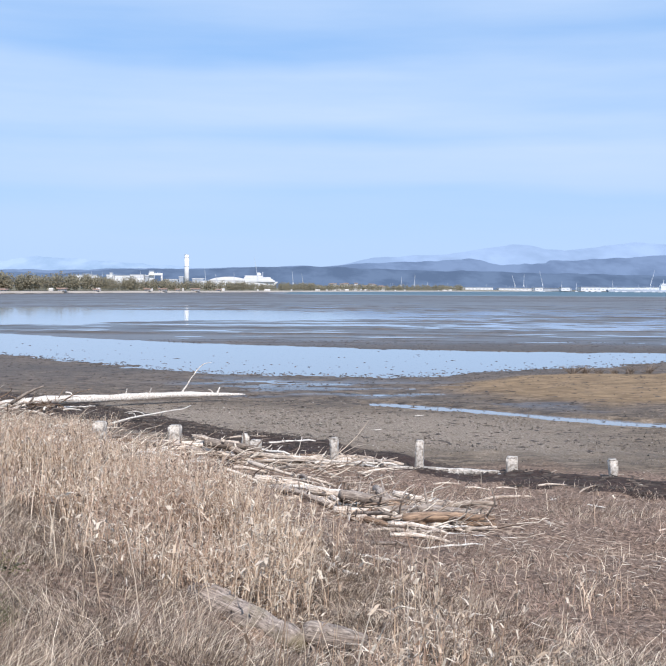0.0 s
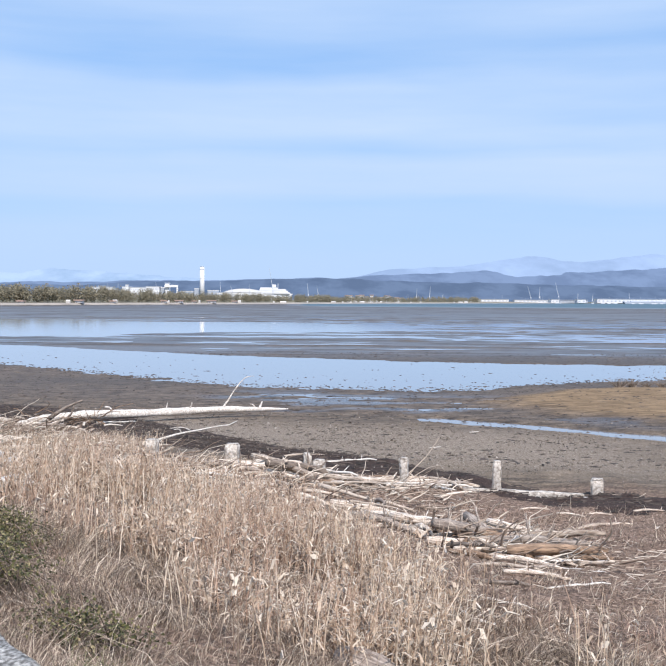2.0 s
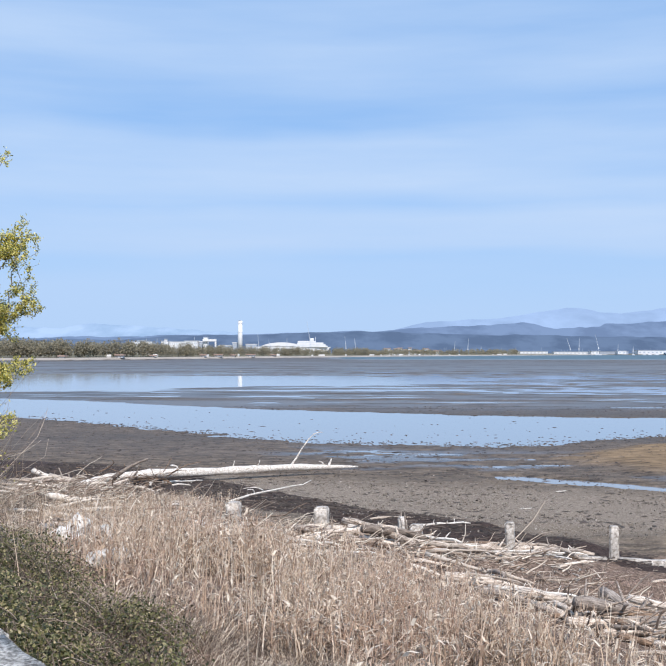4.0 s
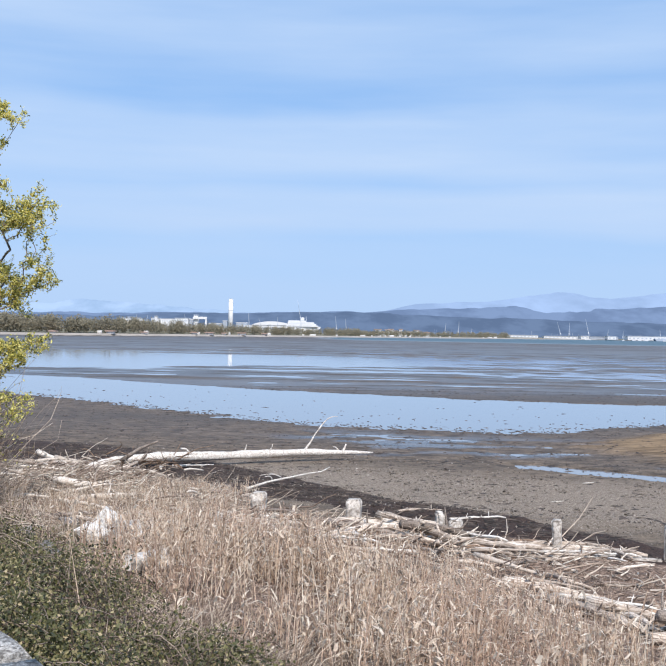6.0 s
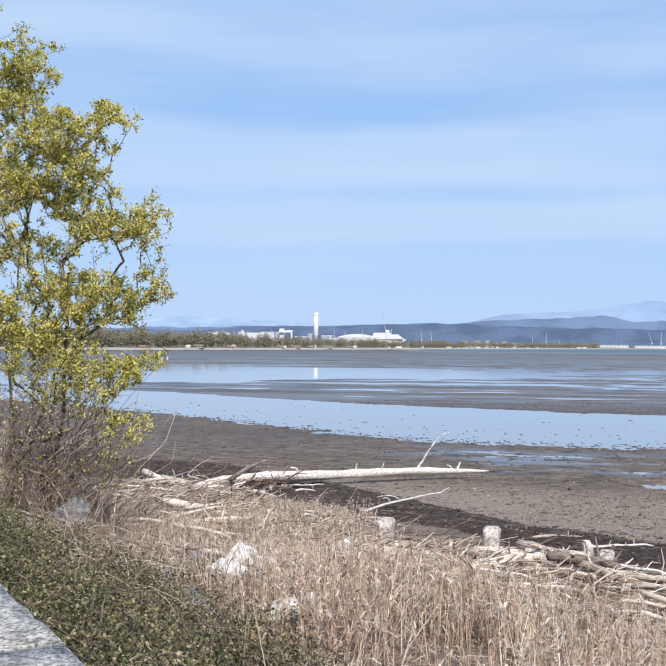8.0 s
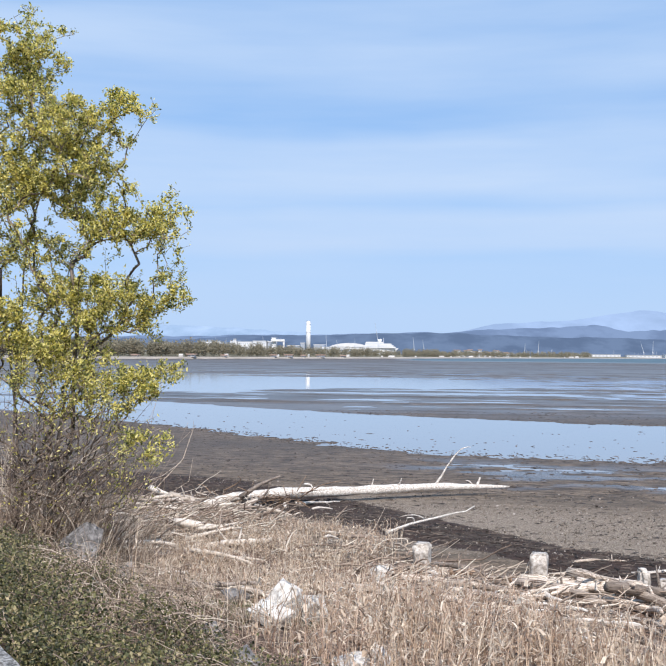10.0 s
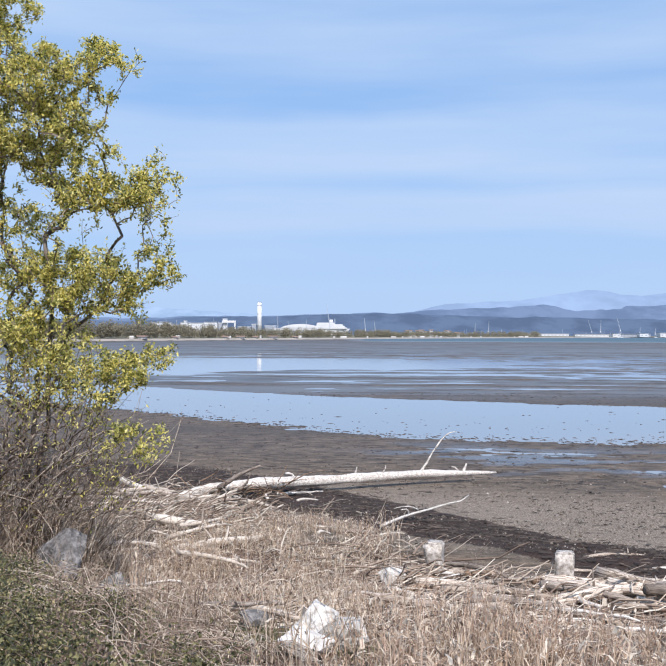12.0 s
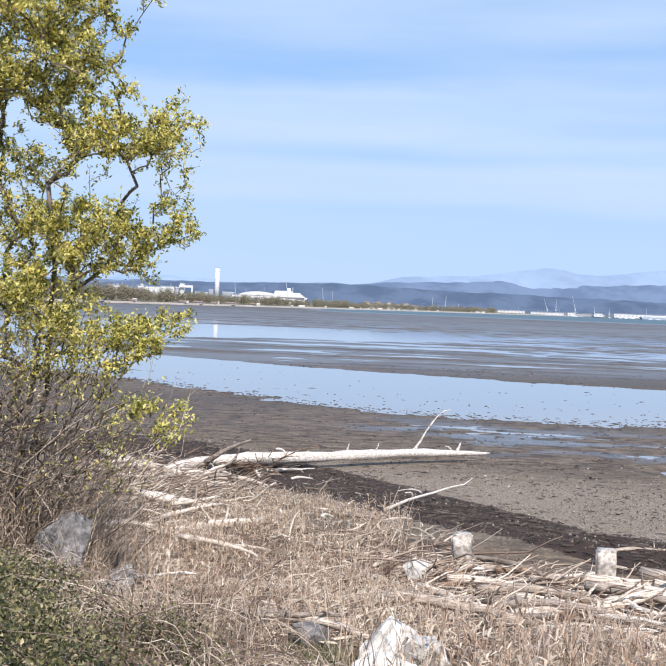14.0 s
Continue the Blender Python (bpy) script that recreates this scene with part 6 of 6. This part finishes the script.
def conveyor():
    """A covered bridge from the boiler house to a tall leg."""
    ob = thing("coal_conveyor", "white covered conveyor bridge on a tall leg", "conveyor", (-640, 3995, -2))
    part("bridge", box(-30, 24, -4, 4, 48, 57, 0.5), M_FAR_WHITE, ob)
    part("leg", box(18, 24, -3, 3, 0, 48), M_FAR_WHITE, ob)


conveyor()


def shipyard_hall():
    """A long hall under a low curved roof."""
    ob = thing("shipyard_hall", "long white shipyard hall with a curved roof", "building", (-360, 4040, -2))
    part("wall", box(-82, 74, 0, 60, 0, 30), M_FAR_WHITE, ob)
    bm = bmesh.new()
    ring = []
    for k in range(13):
        u = k / 12
        ring.append([bm.verts.new((-84 + 160 * u, yy, 30 + 15 * math.sin(math.pi * u) ** 0.7)) for yy in (-2, 62)])
    for p, q2 in zip(ring, ring[1:]):
        bm.faces.new((p[0], q2[0], q2[1], p[1]))
    bm.faces.new([p[0] for p in ring])
    bm.faces.new([p[1] for p in ring[::-1]])
    part("roof", bm, M_FAR_WHITE, ob)
    for k in range(5):
        part("door", box(-66 + 28 * k, -50 + 28 * k, -0.6, 0.4, 0, 20), M_FAR_GREY, ob, "grey sliding door")


shipyard_hall()


def cruise_ship():
    ob = thing("cruise_ship", "big white cruise ship in the shipyard", "ship", (-236, 3980, -3))
    hull = box(-66, 60, -16, 16, 0, 27)
    for vv in hull.verts:
        if vv.co.x > 0:
            vv.co.x += 10 if vv.co.z > 10 else -12
            vv.co.y *= 0.35
    part("hull", hull, M_FAR_WHITE, ob)
    for k, (x0, x1) in enumerate([(-64, 58), (-62, 50), (-60, 42), (-58, 10)]):
        part("deck", box(x0, x1, -15 + k, 15 - k, 27 + 6.0 * k, 32 + 6.0 * k), M_FAR_WHITE, ob)
        part("deck_windows", box(x0 + 3, x1 - 3, -14.6 + k, 14.6 - k, 32 + 6.0 * k, 33 + 6.0 * k), M_FAR_GLASS, ob, "dark window band")
    part("funnel", box(-12, 4, -6, 6, 50, 62, 2), M_FAR_WHITE, ob)
    part("mast", box(10, 12, -1, 1, 44, 66), M_FAR_STEEL, ob)


cruise_ship()


def crane(x, y, tall, reach, turn=0, label="slender pale harbour crane against the hills"):
    """A portal on four legs with a cab and one long lattice boom, raised steeply."""
    ob = thing("harbour_crane", label, "crane", (x, y, -3), "cranes of the port", turn)
    w = y / 2405 * 0.55
    low = tall * 0.30
    for sx in (-1, 1):
        part("leg", mesh_of("leg", *tube([(sx * w * 3.2, 0, 0), (sx * w * 1.6, 0, low)], [w * 0.6, w * 0.5], 4), M_FAR_STEEL), None, ob)
    part("portal", box(-w * 2.6, w * 2.6, -w * 1.2, w * 1.2, low * 0.94, low * 1.06), M_FAR_STEEL, ob)
    part("cab", box(-w * 1.8, w * 1.5, -w * 1.3, w * 1.3, low * 1.06, low * 1.06 + w * 3.0, w * 0.2), M_FAR_WHITE, ob)
    foot, tip = np.array([0, 0, low * 1.1]), np.array([reach, 0, tall])
    for sx in (-1, 1):
        part("boom_chord", mesh_of("boom_chord", *tube([foot + np.array([sx * w * 0.8, 0, 0]), tip], [w * 0.62, w * 0.4], 4), M_FAR_STEEL), None, ob)
    for k in range(9):
        a, b = foot + (tip - foot) * k / 10, foot + (tip - foot) * (k + 1) / 10
        sx = (-1) ** k * w * 0.8
        part("lattice_bar", mesh_of("lattice_bar", *tube([a + np.array([sx * (1 - k / 10), 0, 0]), b - np.array([sx * (0.9 - k / 10), 0, 0])], [w * 0.26, w * 0.26], 3), M_FAR_STEEL), None, ob)
    part("back_stay", mesh_of("back_stay", *tube([(-w * 1.8, 0, low * 1.1 + w * 3.0), tuple(foot + (tip - foot) * 0.72)], [w * 0.14, w * 0.14], 3), M_FAR_STEEL), None, ob)


for x, y, tall, reach in [(214, 2720, 36, 1.5), (249, 2720, 42, 2), (285, 2740, 22, 2), (522, 2740, 44, -9), (545, 2740, 44, 1), (592, 2720, 54, -9), (652, 2760, 28, 1), (692, 2760, 24, 1), (792, 2760, 30, -2), (868, 2680, 58, 11),
                          (-94, 3500, 62, -4), (-60, 3500, 54, -5), (-240, 3900, 125, -14), (-438, 3900, 76, -4), (-330, 3900, 62, 0), (-392, 3920, 56, -12), (-880, 3960, 62, -6), (-690, 3960, 68, -8), (-845, 3960, 60, 2)]:
    crane(x, y, tall, reach)

building("warehouse", "long low white waterfront warehouse", 321, 456, 2700, 5.5, 30, storeys=1, bays=14)
building("warehouse", "low pale boat shed by the water", 470, 560, 2690, 4.5, 30, storeys=1, bays=9)
building("warehouse", "white boat shed with wide doors", 560, 580, 2660, 6, 30, storeys=1, bays=2)
building("warehouse", "grey shed on the waterfront", 590, 665, 2700, 5, 30, M_FAR_GREY, M_FAR_GREY, 1, 8)
building("warehouse", "white-walled hall on the waterfront", 628, 650, 2660, 7, 30, storeys=1, bays=2)
building("warehouse", "long white quay shed with grey roof", 690, 862, 2700, 8.5, 40, storeys=1, bays=16)
building("warehouse", "long pale quay shed", 864, 1010, 2720, 9.5, 40, storeys=1, bays=14)
building("quay_house", "small white house on the far shore", -160, -154, 905, 0.2, 5, M_FAR_WHITE, M_FAR_ROOF, 1, 2)
for x, w, z, wm in [(-186, 5, -0.4, M_FAR_WHITE), (-146, 4, -0.6, M_FAR_WHITE), (-138, 6, -0.5, M_FAR_WHITE), (-128, 3, -0.8, M_FAR_WHITE), (-118, 7, -0.4, M_FAR_WHITE), (-171, 3, -0.9, M_FAR_WHITE), (-208, 3, -1.0, M_FAR_WHITE), (-101, 4, -0.8, M_FAR_GREY)]:
    building("beach_hut", "small white beach hut on the far shore", x, x + w, float(shore_y(x)) * 1.015, z, 4, wm, M_FAR_ROOF, 1, 2)
rh = np.random.default_rng(88)
for k in range(18):
    x = 14 + 5.2 * k + rh.uniform(-2.2, 2.2)
    building("far_house", "small far house with a russet roof", x, x + rh.uniform(5, 10), float(shore_y(x)) * (1.075 + 0.04 * (k % 3)), rh.uniform(2.5, 9.5), 9, M_FAR_HUT if k % 3 else M_FAR_WHITE, M_FAR_ROOF, 2, 3)


def freighter():
    ob = thing("freighter", "dark-hulled freighter moored at the quay", "ship", (840, 2640, -3.4))
    hull = box(-95, 75, -9, 9, 0, 5)
    for vv in hull.verts:
        if vv.co.z > 1:
            vv.co.x *= 1.05
    part("hull", hull, M_FAR_GREY, ob, "dark hull")
    part("superstructure", box(40, 62, -7, 7, 5, 19), M_FAR_WHITE, ob)
    part("bridge", box(42, 60, -8, 8, 19, 22), M_FAR_WHITE, ob)
    part("mast", box(48, 49.5, -1, 1, 22, 32), M_FAR_STEEL, ob)
    part("hatch", box(-80, 34, -7, 7, 5, 7), M_FAR_STEEL, ob)


freighter()


def sailboat(x, y, s):
    ob = thing("sailboat", "small white moored sailboat", "boat", (x, y, WATER_Z), "boats at the marina")
    hull = box(-4 * s, 4 * s, -1.2 * s, 1.2 * s, 0, 1.4 * s)
    for vv in hull.verts:
        if vv.co.x > 0:
            vv.co.y *= 0.3
        if vv.co.z < 0.5:
            vv.co.x *= 0.8
    part("hull", hull, M_FAR_WHITE, ob)
    part("mast", box(-0.15, 0.15, -0.15, 0.15, 1.4 * s, 13 * s), M_FAR_STEEL, ob)


for k in range(46):
    sailboat(rw.uniform(150, 980), rw.uniform(2450, 2600), rw.uniform(0.8, 1.5))
